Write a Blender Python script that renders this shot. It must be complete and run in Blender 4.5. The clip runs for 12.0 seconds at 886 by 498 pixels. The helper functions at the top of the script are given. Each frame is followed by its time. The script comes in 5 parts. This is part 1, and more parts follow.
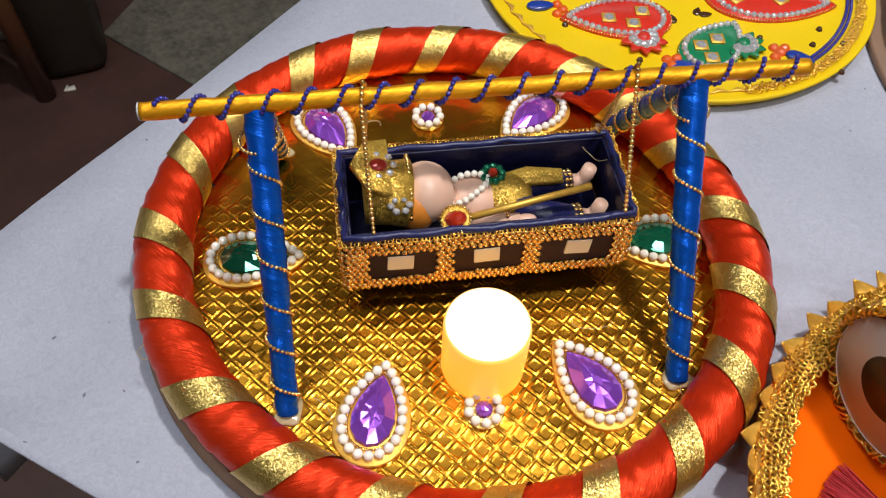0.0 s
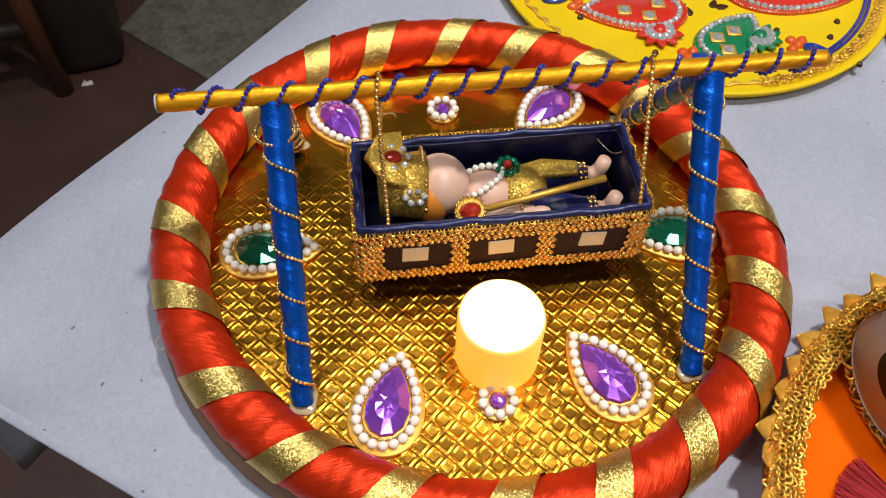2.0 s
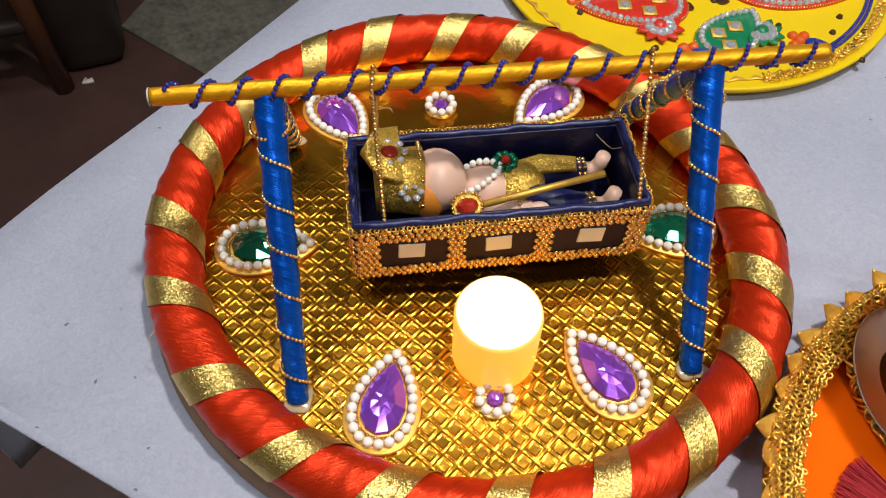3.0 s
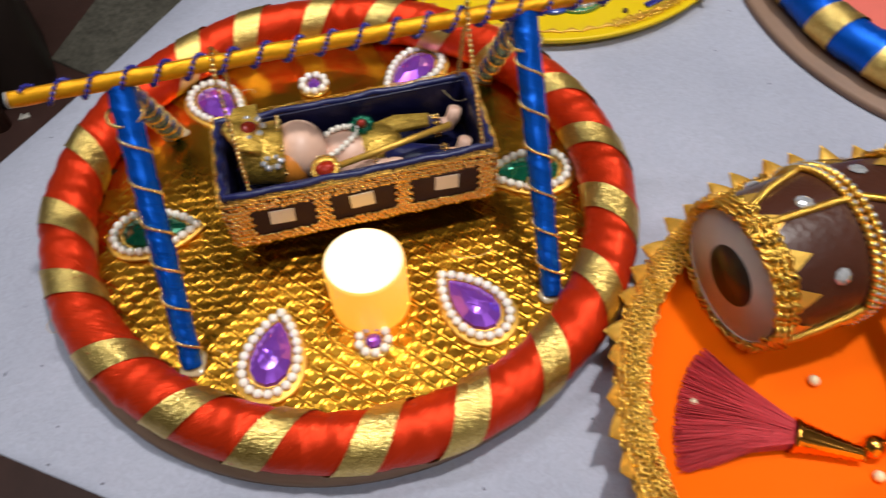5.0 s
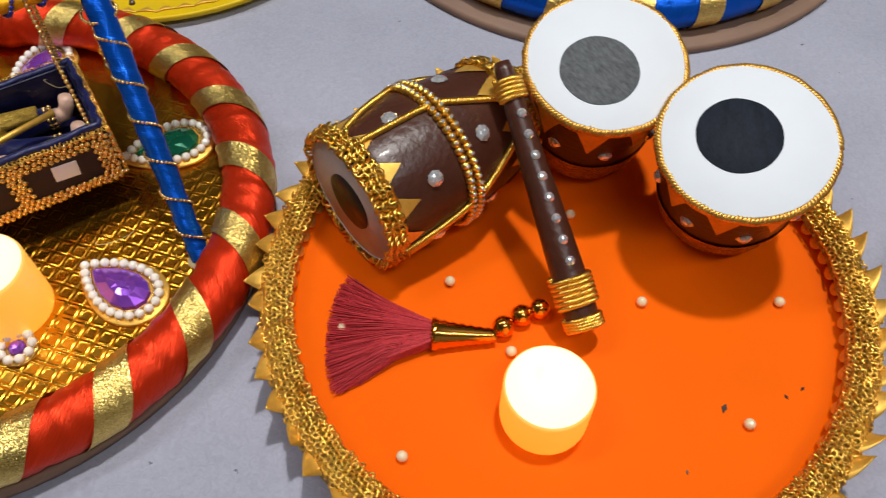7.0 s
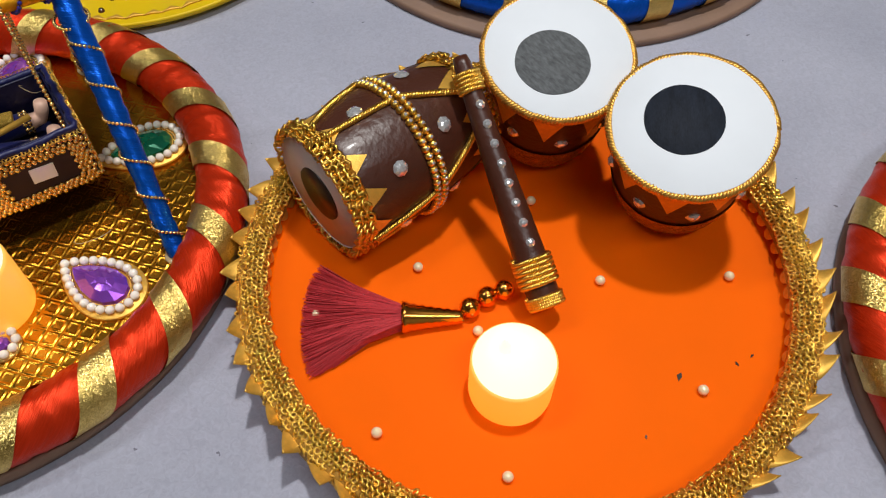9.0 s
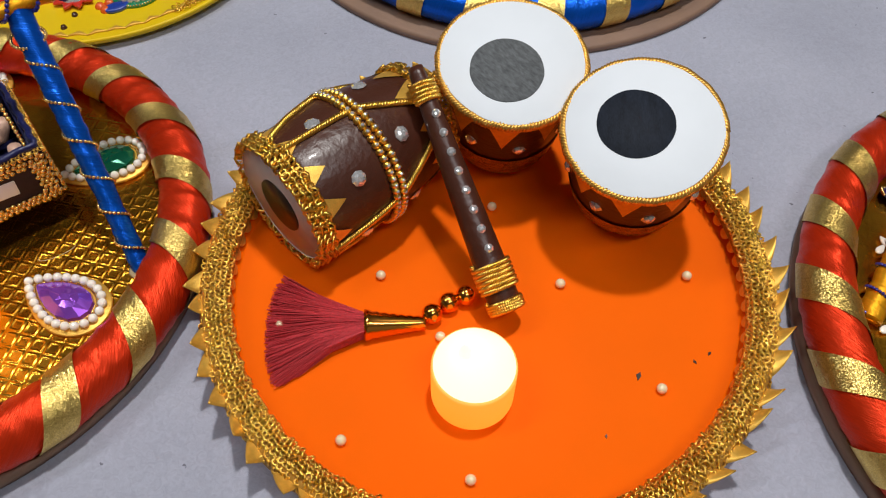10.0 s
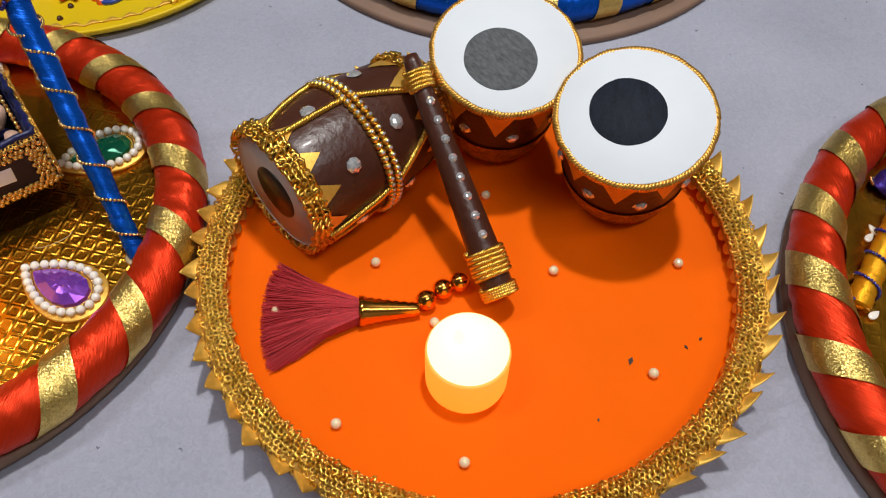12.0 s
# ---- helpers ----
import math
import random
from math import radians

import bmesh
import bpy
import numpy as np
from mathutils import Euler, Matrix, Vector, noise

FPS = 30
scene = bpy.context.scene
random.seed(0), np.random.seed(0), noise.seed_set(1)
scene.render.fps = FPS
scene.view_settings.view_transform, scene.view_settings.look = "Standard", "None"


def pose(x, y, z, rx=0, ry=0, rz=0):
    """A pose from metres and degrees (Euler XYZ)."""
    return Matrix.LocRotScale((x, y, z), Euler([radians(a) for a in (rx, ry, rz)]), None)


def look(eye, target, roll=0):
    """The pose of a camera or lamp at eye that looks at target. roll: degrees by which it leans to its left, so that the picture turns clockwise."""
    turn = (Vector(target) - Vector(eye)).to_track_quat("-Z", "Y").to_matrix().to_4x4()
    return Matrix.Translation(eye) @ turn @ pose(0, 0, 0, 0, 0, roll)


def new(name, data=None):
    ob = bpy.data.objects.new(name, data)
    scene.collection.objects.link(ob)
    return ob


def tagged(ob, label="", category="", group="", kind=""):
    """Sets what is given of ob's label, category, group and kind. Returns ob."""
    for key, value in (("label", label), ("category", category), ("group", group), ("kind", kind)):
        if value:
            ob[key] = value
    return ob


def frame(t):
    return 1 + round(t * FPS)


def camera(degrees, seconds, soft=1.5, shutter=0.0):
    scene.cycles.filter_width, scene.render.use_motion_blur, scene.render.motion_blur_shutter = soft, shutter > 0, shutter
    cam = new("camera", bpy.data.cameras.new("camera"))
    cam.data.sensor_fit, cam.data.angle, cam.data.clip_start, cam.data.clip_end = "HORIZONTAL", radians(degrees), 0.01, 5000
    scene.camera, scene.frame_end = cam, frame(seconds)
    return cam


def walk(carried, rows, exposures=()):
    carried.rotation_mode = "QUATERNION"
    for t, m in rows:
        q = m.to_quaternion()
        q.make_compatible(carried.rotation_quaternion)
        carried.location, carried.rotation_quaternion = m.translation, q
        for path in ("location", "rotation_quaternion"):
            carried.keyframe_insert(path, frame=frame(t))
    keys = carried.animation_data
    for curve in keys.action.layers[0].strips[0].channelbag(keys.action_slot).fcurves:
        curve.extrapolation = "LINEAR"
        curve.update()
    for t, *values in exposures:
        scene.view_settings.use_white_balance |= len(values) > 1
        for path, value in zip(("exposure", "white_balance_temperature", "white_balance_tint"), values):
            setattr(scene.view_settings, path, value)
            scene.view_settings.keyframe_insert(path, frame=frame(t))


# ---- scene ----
cam = camera(57.4, 12.0, soft=1.15, shutter=0.5)
PATH = [
    (0, (0.0, -0.238, 0.319), (-0.035, 0.942, -1.295), 2.8),
    (0.5, (0.003, -0.243, 0.317), (-0.04, 0.931, -1.302), 2.6),
    (1, (0.001, -0.247, 0.315), (-0.051, 0.925, -1.304), 2.4),
    (1.5, (0.005, -0.242, 0.322), (-0.052, 0.921, -1.305), 2.1),
    (2, (0.0, -0.24, 0.319), (-0.069, 0.929, -1.303), 1.6),
    (2.5, (0.002, -0.235, 0.317), (-0.074, 0.928, -1.308), 1.5),
    (2.7, (0.002, -0.236, 0.315), (-0.069, 0.93, -1.308), 1.7),
    (4.3, (0.017, -0.255, 0.323), (-0.077, 0.904, -1.304), -1.7),
    (4.5, (0.023, -0.259, 0.325), (-0.06, 0.9, -1.303), -2.2),
    (5, (0.053, -0.27, 0.327), (0.031, 0.891, -1.302), -3.6),
    (5.5, (0.088, -0.274, 0.323), (0.219, 0.867, -1.314), -2.1),
    (6, (0.11, -0.287, 0.321), (0.379, 0.825, -1.319), -0.6),
    (6.5, (0.122, -0.298, 0.321), (0.455, 0.788, -1.325), 0.1),
    (7, (0.135, -0.306, 0.32), (0.512, 0.768, -1.325), 0.3),
    (7.2, (0.138, -0.308, 0.322), (0.527, 0.751, -1.33), 0.6),
    (8.8, (0.133, -0.32, 0.329), (0.566, 0.739, -1.312), 0.9),
    (9, (0.133, -0.323, 0.33), (0.569, 0.738, -1.309), 0.9),
    (9.5, (0.139, -0.327, 0.332), (0.595, 0.728, -1.305), 0.8),
    (10, (0.143, -0.329, 0.335), (0.614, 0.726, -1.297), 0.8),
    (10.5, (0.142, -0.331, 0.333), (0.62, 0.719, -1.301), 0.8),
    (11, (0.141, -0.332, 0.332), (0.622, 0.721, -1.299), 0.9),
    (11.5, (0.14, -0.333, 0.333), (0.625, 0.719, -1.297), 1.2),
    (12, (0.14, -0.336, 0.334), (0.625, 0.716, -1.296), 1.4),
]
walk(cam, [(t, look(eye, target, roll)) for t, eye, target, roll in PATH],
     exposures=[(0, 0.18), (2.7, 0.15), (4.3, 0.12), (5.5, 0.03), (6.5, -0.08), (9, -0.18), (12, -0.18)])

# ---- world and lights: a room lit from the ceiling in cool white, with unseen fill lamps ----
FLOOR_Z = -0.76
CEIL_Z = 2.05
world = bpy.data.worlds.new("room_world")
scene.world = world
world.use_nodes = True
world.node_tree.nodes["Background"].inputs[0].default_value = (0.8, 0.85, 1.0, 1)
world.node_tree.nodes["Background"].inputs[1].default_value = 0.05


def ceiling_lamp(x, y, sx, sy, watts, colour):
    data = bpy.data.lights.new("ceiling_lamp_light", "AREA")
    data.shape, data.size, data.size_y, data.energy, data.color = "RECTANGLE", sx, sy, watts, colour
    ob = new("ceiling_lamp_light", data)
    ob.location = (x, y, CEIL_Z - 0.07)
    return ob


ceiling_lamp(0.50, 0.06, 0.11, 0.11, 26, (1.0, 0.98, 0.95))
# two long fill lamps, unseen, added to lighten the shadows
ceiling_lamp(-0.75, 0.35, 1.2, 0.12, 12, (0.92, 0.96, 1.0))
ceiling_lamp(0.5, -1.0, 1.2, 0.12, 13, (0.92, 0.96, 1.0))

# ---- materials ----
def nodes_of(name):
    m = bpy.data.materials.new(name)
    m.use_nodes = True
    nt = m.node_tree
    return m, nt, nt.nodes["Principled BSDF"]


def material(name, colour, rough=0.5, metal=0.0, vary=0.15, scale=200.0, bump=0.0, bump_scale=600.0, dist=0.0005,
             coat=0.0, sheen=0.0, stretch=(1, 1, 1), coords="Object", fine=0.0, spec=0.5):
    """A plain surface with colour variation at two scales and a fine relief."""
    m, nt, p = nodes_of(name)
    n, l = nt.nodes, nt.links
    tc = n.new("ShaderNodeTexCoord")
    mp = n.new("ShaderNodeMapping")
    mp.inputs["Scale"].default_value = stretch
    l.new(tc.outputs[coords], mp.inputs[0])
    big = n.new("ShaderNodeTexNoise")
    big.inputs["Scale"].default_value = scale
    big.inputs["Detail"].default_value = 4
    l.new(mp.outputs[0], big.inputs["Vector"])
    small = n.new("ShaderNodeTexNoise")
    small.inputs["Scale"].default_value = bump_scale
    small.inputs["Detail"].default_value = 3
    l.new(mp.outputs[0], small.inputs["Vector"])
    hsv = n.new("ShaderNodeHueSaturation")
    hsv.inputs["Color"].default_value = (*colour, 1)
    mix = n.new("ShaderNodeMath")
    mix.operation = "MULTIPLY_ADD"
    l.new(big.outputs[0], mix.inputs[0])
    mix.inputs[1].default_value = 2 * vary
    mix.inputs[2].default_value = 1 - vary
    add = n.new("ShaderNodeMath")
    add.operation = "MULTIPLY_ADD"
    l.new(small.outputs[0], add.inputs[0])
    add.inputs[1].default_value = 2 * fine
    sub = n.new("ShaderNodeMath")
    sub.operation = "SUBTRACT"
    l.new(mix.outputs[0], sub.inputs[0])
    sub.inputs[1].default_value = fine
    l.new(sub.outputs[0], add.inputs[2])
    l.new(add.outputs[0], hsv.inputs["Value"])
    l.new(hsv.outputs[0], p.inputs["Base Color"])
    p.inputs["Roughness"].default_value = rough
    p.inputs["Metallic"].default_value = metal
    p.inputs["Coat Weight"].default_value = coat
    p.inputs["Coat Roughness"].default_value = 0.08
    p.inputs["Sheen Weight"].default_value = sheen
    p.inputs["Specular IOR Level"].default_value = spec
    if bump:
        b = n.new("ShaderNodeBump")
        b.inputs["Strength"].default_value = bump
        b.inputs["Distance"].default_value = dist
        l.new(small.outputs[0], b.inputs["Height"])
        l.new(b.outputs[0], p.inputs["Normal"])
    return m


def glitter(name, colour, dark, cell=1400.0, rough=0.28, bump=0.8, coords="Object", stretch=(1, 1, 1), metal=1.0):
    """Woven metallic thread: small cells of random tilt and tone."""
    m, nt, p = nodes_of(name)
    n, l = nt.nodes, nt.links
    tc = n.new("ShaderNodeTexCoord")
    mp = n.new("ShaderNodeMapping")
    mp.inputs["Scale"].default_value = stretch
    l.new(tc.outputs[coords], mp.inputs[0])
    v = n.new("ShaderNodeTexVoronoi")
    v.inputs["Scale"].default_value = cell
    l.new(mp.outputs[0], v.inputs["Vector"])
    sep = n.new("ShaderNodeSeparateColor")
    l.new(v.outputs["Color"], sep.inputs[0])
    nz = n.new("ShaderNodeTexNoise")
    nz.inputs["Scale"].default_value = cell * 0.12
    l.new(mp.outputs[0], nz.inputs["Vector"])
    avg = n.new("ShaderNodeMath")
    avg.operation = "ADD"
    l.new(sep.outputs[0], avg.inputs[0])
    l.new(nz.outputs[0], avg.inputs[1])
    ramp = n.new("ShaderNodeValToRGB")
    ramp.color_ramp.elements[0].color, ramp.color_ramp.elements[1].color = (*dark, 1), (*colour, 1)
    ramp.color_ramp.elements[0].position, ramp.color_ramp.elements[1].position = 0.35, 1.0
    half = n.new("ShaderNodeMath")
    half.operation = "MULTIPLY"
    half.inputs[1].default_value = 0.62
    l.new(avg.outputs[0], half.inputs[0])
    l.new(half.outputs[0], ramp.inputs[0])
    l.new(ramp.outputs[0], p.inputs["Base Color"])
    geo = n.new("ShaderNodeNewGeometry")
    tilt = n.new("ShaderNodeVectorMath")
    tilt.operation = "MULTIPLY_ADD"
    tilt.inputs[1].default_value = (bump, bump, bump)
    off = n.new("ShaderNodeVectorMath")
    off.operation = "SUBTRACT"
    off.inputs[1].default_value = (0.5, 0.5, 0.5)
    l.new(v.outputs["Color"], off.inputs[0])
    l.new(off.outputs[0], tilt.inputs[0])
    l.new(geo.outputs["Normal"], tilt.inputs[2])
    unit = n.new("ShaderNodeVectorMath")
    unit.operation = "NORMALIZE"
    l.new(tilt.outputs[0], unit.inputs[0])
    l.new(unit.outputs[0], p.inputs["Normal"])
    p.inputs["Metallic"].default_value = metal
    p.inputs["Roughness"].default_value = rough
    return m


def satin(name, colour, rough=0.34):
    """Satin ribbon: fine threads that run round the wrapped core (UV: u along it, v round it)."""
    m, nt, p = nodes_of(name)
    n, l = nt.nodes, nt.links
    tc = n.new("ShaderNodeTexCoord")

    def streaks(scale, squeeze, detail):
        mp = n.new("ShaderNodeMapping")
        mp.inputs["Scale"].default_value = (1.0, squeeze, 1.0)
        l.new(tc.outputs["UV"], mp.inputs[0])
        t = n.new("ShaderNodeTexNoise")
        t.inputs["Scale"].default_value = scale
        t.inputs["Detail"].default_value = detail
        l.new(mp.outputs[0], t.inputs["Vector"])
        return t

    thread, fold = streaks(2400, 0.05, 4), streaks(260, 0.22, 5)
    s = n.new("ShaderNodeMath")
    s.operation = "MULTIPLY_ADD"
    l.new(fold.outputs[0], s.inputs[0])
    s.inputs[1].default_value = 2.2
    l.new(thread.outputs[0], s.inputs[2])
    b = n.new("ShaderNodeBump")
    b.inputs["Strength"].default_value = 0.36
    b.inputs["Distance"].default_value = 0.0011
    l.new(s.outputs[0], b.inputs["Height"])
    l.new(b.outputs[0], p.inputs["Normal"])
    hsv = n.new("ShaderNodeHueSaturation")
    hsv.inputs["Color"].default_value = (*colour, 1)
    v = n.new("ShaderNodeMath")
    v.operation = "MULTIPLY_ADD"
    l.new(thread.outputs[0], v.inputs[0])
    v.inputs[1].default_value = 0.6
    v.inputs[2].default_value = 0.7
    l.new(v.outputs[0], hsv.inputs["Value"])
    l.new(hsv.outputs[0], p.inputs["Base Color"])
    p.inputs["Roughness"].default_value = rough
    p.inputs["Metallic"].default_value = 0.6
    p.inputs["Specular IOR Level"].default_value = 0.2
    return m


def table_cover():
    """Grey-lilac unwoven cover: fibres, creases and dark specks."""
    m, nt, p = nodes_of("lilac_grey_cover")
    n, l = nt.nodes, nt.links
    tc = n.new("ShaderNodeTexCoord")
    big = n.new("ShaderNodeTexNoise")
    big.inputs["Scale"].default_value = 9
    big.inputs["Detail"].default_value = 5
    l.new(tc.outputs["Object"], big.inputs["Vector"])
    ramp = n.new("ShaderNodeValToRGB")
    ramp.color_ramp.elements[0].color, ramp.color_ramp.elements[1].color = (0.345, 0.354, 0.430, 1), (0.425, 0.434, 0.52, 1)
    ramp.color_ramp.elements[0].position, ramp.color_ramp.elements[1].position = 0.3, 0.7
    l.new(big.outputs[0], ramp.inputs[0])
    fib = n.new("ShaderNodeTexNoise")
    fib.inputs["Scale"].default_value = 320
    fib.inputs["Detail"].default_value = 6
    fib.inputs["Distortion"].default_value = 1.5
    l.new(tc.outputs["Object"], fib.inputs["Vector"])
    mul = n.new("ShaderNodeMix")
    mul.data_type, mul.blend_type = "RGBA", "MULTIPLY"
    mul.inputs["Factor"].default_value = 1.0
    fr = n.new("ShaderNodeMapRange")
    fr.inputs["From Min"].default_value, fr.inputs["From Max"].default_value = 0.3, 0.7
    fr.inputs["To Min"].default_value, fr.inputs["To Max"].default_value = 0.9, 1.06
    l.new(fib.outputs[0], fr.inputs["Value"])
    l.new(ramp.outputs[0], mul.inputs["A"])
    l.new(fr.outputs[0], mul.inputs["B"])
    v = n.new("ShaderNodeTexVoronoi")
    v.inputs["Scale"].default_value = 125
    v.inputs["Randomness"].default_value = 1.0
    wob = n.new("ShaderNodeTexNoise")
    wob.inputs["Scale"].default_value = 420
    l.new(tc.outputs["Object"], wob.inputs["Vector"])
    wadd = n.new("ShaderNodeVectorMath")
    wadd.operation = "MULTIPLY_ADD"
    wadd.inputs[1].default_value = (0.0035, 0.0035, 0.0035)
    l.new(wob.outputs["Color"], wadd.inputs[0])
    l.new(tc.outputs["Object"], wadd.inputs[2])
    l.new(wadd.outputs[0], v.inputs["Vector"])
    sc = n.new("ShaderNodeSeparateColor")
    l.new(v.outputs["Color"], sc.inputs[0])
    size = n.new("ShaderNodeMath")
    size.operation = "MULTIPLY_ADD"
    size.inputs[1].default_value = 0.40
    size.inputs[2].default_value = -0.27
    l.new(sc.outputs[0], size.inputs[0])
    lt = n.new("ShaderNodeMath")
    lt.operation = "LESS_THAN"
    l.new(v.outputs["Distance"], lt.inputs[0])
    l.new(size.outputs[0], lt.inputs[1])
    soft = n.new("ShaderNodeMath")
    soft.operation = "MULTIPLY"
    soft.inputs[1].default_value = 0.85
    l.new(lt.outputs[0], soft.inputs[0])
    spot = n.new("ShaderNodeMix")
    spot.data_type = "RGBA"
    spot.inputs["B"].default_value = (0.12, 0.12, 0.15, 1)
    l.new(soft.outputs[0], spot.inputs["Factor"])
    l.new(mul.outputs["Result"], spot.inputs["A"])
    l.new(spot.outputs["Result"], p.inputs["Base Color"])
    b = n.new("ShaderNodeBump")
    b.inputs["Strength"].default_value = 0.35
    b.inputs["Distance"].default_value = 0.0006
    l.new(fib.outputs[0], b.inputs["Height"])
    l.new(b.outputs[0], p.inputs["Normal"])
    p.inputs["Roughness"].default_value = 0.75
    return m


def glow(name, base, emit, strength, rough=0.4):
    m, nt, p = nodes_of(name)
    p.inputs["Base Color"].default_value = (*base, 1)
    p.inputs["Roughness"].default_value = rough
    p.inputs["Emission Color"].default_value = (*emit, 1)
    p.inputs["Emission Strength"].default_value = strength
    return m


M_COVER = table_cover()
M_RED = satin("red_satin", (0.74, 0.042, 0.008), 0.33)
M_BLUE = satin("blue_satin", (0.004, 0.105, 0.62), 0.26)
M_YELLOW_SATIN = satin("yellow_satin", (0.86, 0.38, 0.012))
M_PURPLE_SATIN = satin("purple_satin", (0.06, 0.03, 0.25))
M_NAVY = material("navy_satin", (0.005, 0.005, 0.034), 0.4, vary=0.35, scale=60, bump=0.5, bump_scale=90, dist=0.003)
M_NAVY_EDGE = material("navy_satin_edge", (0.005, 0.008, 0.075), 0.38, vary=0.3, scale=90, bump=0.5, bump_scale=160, dist=0.002, sheen=0.08)
M_RIBBON = glitter("gold_ribbon", (1.0, 0.75, 0.25), (0.70, 0.46, 0.12), 3200, 0.36, 0.65)
M_BRAID = material("gold_braid", (1.0, 0.60, 0.11), 0.30, 1.0, vary=0.35, scale=500, bump=0.4, bump_scale=2500, dist=0.0002)
M_BEAD = material("gold_bead", (1.0, 0.69, 0.26), 0.24, 1.0, vary=0.25, scale=400)
M_FOIL = material("gold_foil", (0.66, 0.31, 0.026), 0.26, 1.0, vary=0.25, scale=60, bump=0.35, bump_scale=120, dist=0.0008)
M_LEAF = material("gold_leaf", (0.82, 0.47, 0.08), 0.42, 0.6, vary=0.25, scale=300, bump=0.4, bump_scale=1500, dist=0.0003)
M_CORD = material("aged_gold_cord", (0.78, 0.43, 0.09), 0.40, 0.85, vary=0.5, scale=350)
M_LACEBACK = material("dark_gold_cloth", (0.52, 0.27, 0.045), 0.5, 0.5, vary=0.3, scale=400)
M_PEARL = material("pearl", (1.0, 0.94, 0.83), 0.12, 0.0, vary=0.06, scale=200, coat=0.8)
M_CREAM_PEARL = material("cream_pearl", (0.96, 0.80, 0.52), 0.15, 0.1, vary=0.06, scale=200, coat=0.6)
M_PURPLE = material("purple_gem", (0.34, 0.09, 0.68), 0.18, 0.6, vary=0.3, scale=120, coat=1.0)
M_GREEN = material("green_gem", (0.006, 0.22, 0.11), 0.07, 0.7, vary=0.4, scale=120, coat=1.0)
M_REDGEM = material("red_gem", (0.5, 0.03, 0.01), 0.1, 0.3, vary=0.3, scale=200, coat=1.0)
M_STONE = material("clear_rhinestone", (0.92, 0.93, 0.96), 0.07, 0.68, vary=0.6, scale=900, coat=1.0)
# barely metallic: the mirrors' bright reflection is put into the pale colour
M_MIRROR = material("mirror_piece", (1.0, 1.0, 0.92), 0.28, 0.25, vary=0.1, scale=120)
M_BLUEBEAD = material("blue_bead", (0.03, 0.03, 0.28), 0.15, 0.2, vary=0.2, scale=400, coat=0.7)
M_BROWN = material("brown_leather_paint", (0.066, 0.019, 0.010), 0.36, vary=0.25, scale=70, bump=0.45, bump_scale=300, dist=0.0008, coat=0.05)
M_MAROON = material("dark_maroon_cloth", (0.035, 0.012, 0.014), 0.7, vary=0.25, scale=200, bump=0.4, bump_scale=1800, dist=0.0003)
M_WHITE = material("white_card", (0.80, 0.84, 0.89), 0.55, vary=0.04, scale=60, bump=0.1, bump_scale=300, dist=0.0003)
M_GREYSPOT = material("grey_scribbled_paint", (0.115, 0.122, 0.128), 0.7, spec=0.2, vary=0.7, scale=650, stretch=(1, 0.4, 1), bump=0.5, bump_scale=1100, dist=0.0003, fine=0.35)
M_BLACKSPOT = material("black_paint", (0.012, 0.016, 0.026), 0.7, spec=0.2, fine=0.5, vary=0.6, scale=300, stretch=(1, 0.4, 1), bump=0.45, bump_scale=1400, dist=0.0002)
M_DISC = material("dusty_pink_card", (0.62, 0.53, 0.49), 0.5, vary=0.1, scale=80)
M_DARKSPOT = material("dark_brown_paint", (0.028, 0.014, 0.007), 0.35, vary=0.3, scale=200)
M_ORANGE = material("orange_paint", (0.98, 0.138, 0.0), 0.55, spec=0.06, vary=0.05, scale=30, bump=0.12, bump_scale=180, dist=0.0006)
M_YELLOW = material("yellow_paint", (0.82, 0.56, 0.008), 0.42, spec=0.25, vary=0.06, scale=40, bump=0.1, bump_scale=200, dist=0.0005)
M_REDPAINT = material("red_enamel", (0.62, 0.03, 0.015), 0.25, vary=0.15, scale=100, coat=0.5)
M_GREENPAINT = material("green_enamel", (0.008, 0.19, 0.075), 0.25, vary=0.2, scale=100, coat=0.5)
M_BLUEPAINT = material("blue_enamel", (0.012, 0.045, 0.30), 0.22, vary=0.2, scale=100, coat=0.6)
M_AMBER = material("amber_bead", (0.75, 0.11, 0.008), 0.18, vary=0.2, scale=200, coat=0.7)
M_BROWNDOT = material("brown_bead", (0.06, 0.022, 0.008), 0.2, vary=0.2, scale=200, coat=0.6)
M_MDF = material("brown_board_edge", (0.25, 0.15, 0.10), 0.6, vary=0.25, scale=40, bump=0.3, bump_scale=400)
M_BRASS = material("brass_cap", (0.85, 0.36, 0.06), 0.14, 1.0, vary=0.15, scale=200)
M_TASSEL = material("rose_red_thread", (0.60, 0.045, 0.055), 0.5, vary=0.4, scale=900, spec=0.3)
M_SKIN = material("painted_clay", (0.80, 0.50, 0.37), 0.4, vary=0.05, scale=80)
M_GOLDCLOTH = glitter("gold_glitter_cloth", (1.0, 0.66, 0.13), (0.50, 0.28, 0.03), 2800, 0.36, 0.8, metal=0.6)
M_MESHBAND = glitter("gold_mesh_cloth", (0.72, 0.36, 0.07), (0.25, 0.11, 0.02), 1500, 0.40, 0.7, metal=0.7)
M_HAIR = material("orange_paint_lock", (0.75, 0.25, 0.03), 0.4, vary=0.2)
M_SALMON = material("salmon_paint", (0.75, 0.16, 0.12), 0.45, vary=0.1, scale=60)
M_PINK = material("pink_paint", (0.70, 0.06, 0.20), 0.45, vary=0.1, scale=60)
M_TEAL = material("teal_paint", (0.03, 0.22, 0.34), 0.4, vary=0.15, scale=60)
M_YELCLOTH = material("yellow_petal_cloth", (0.80, 0.58, 0.02), 0.6, vary=0.2, scale=100, bump=0.3, bump_scale=400)
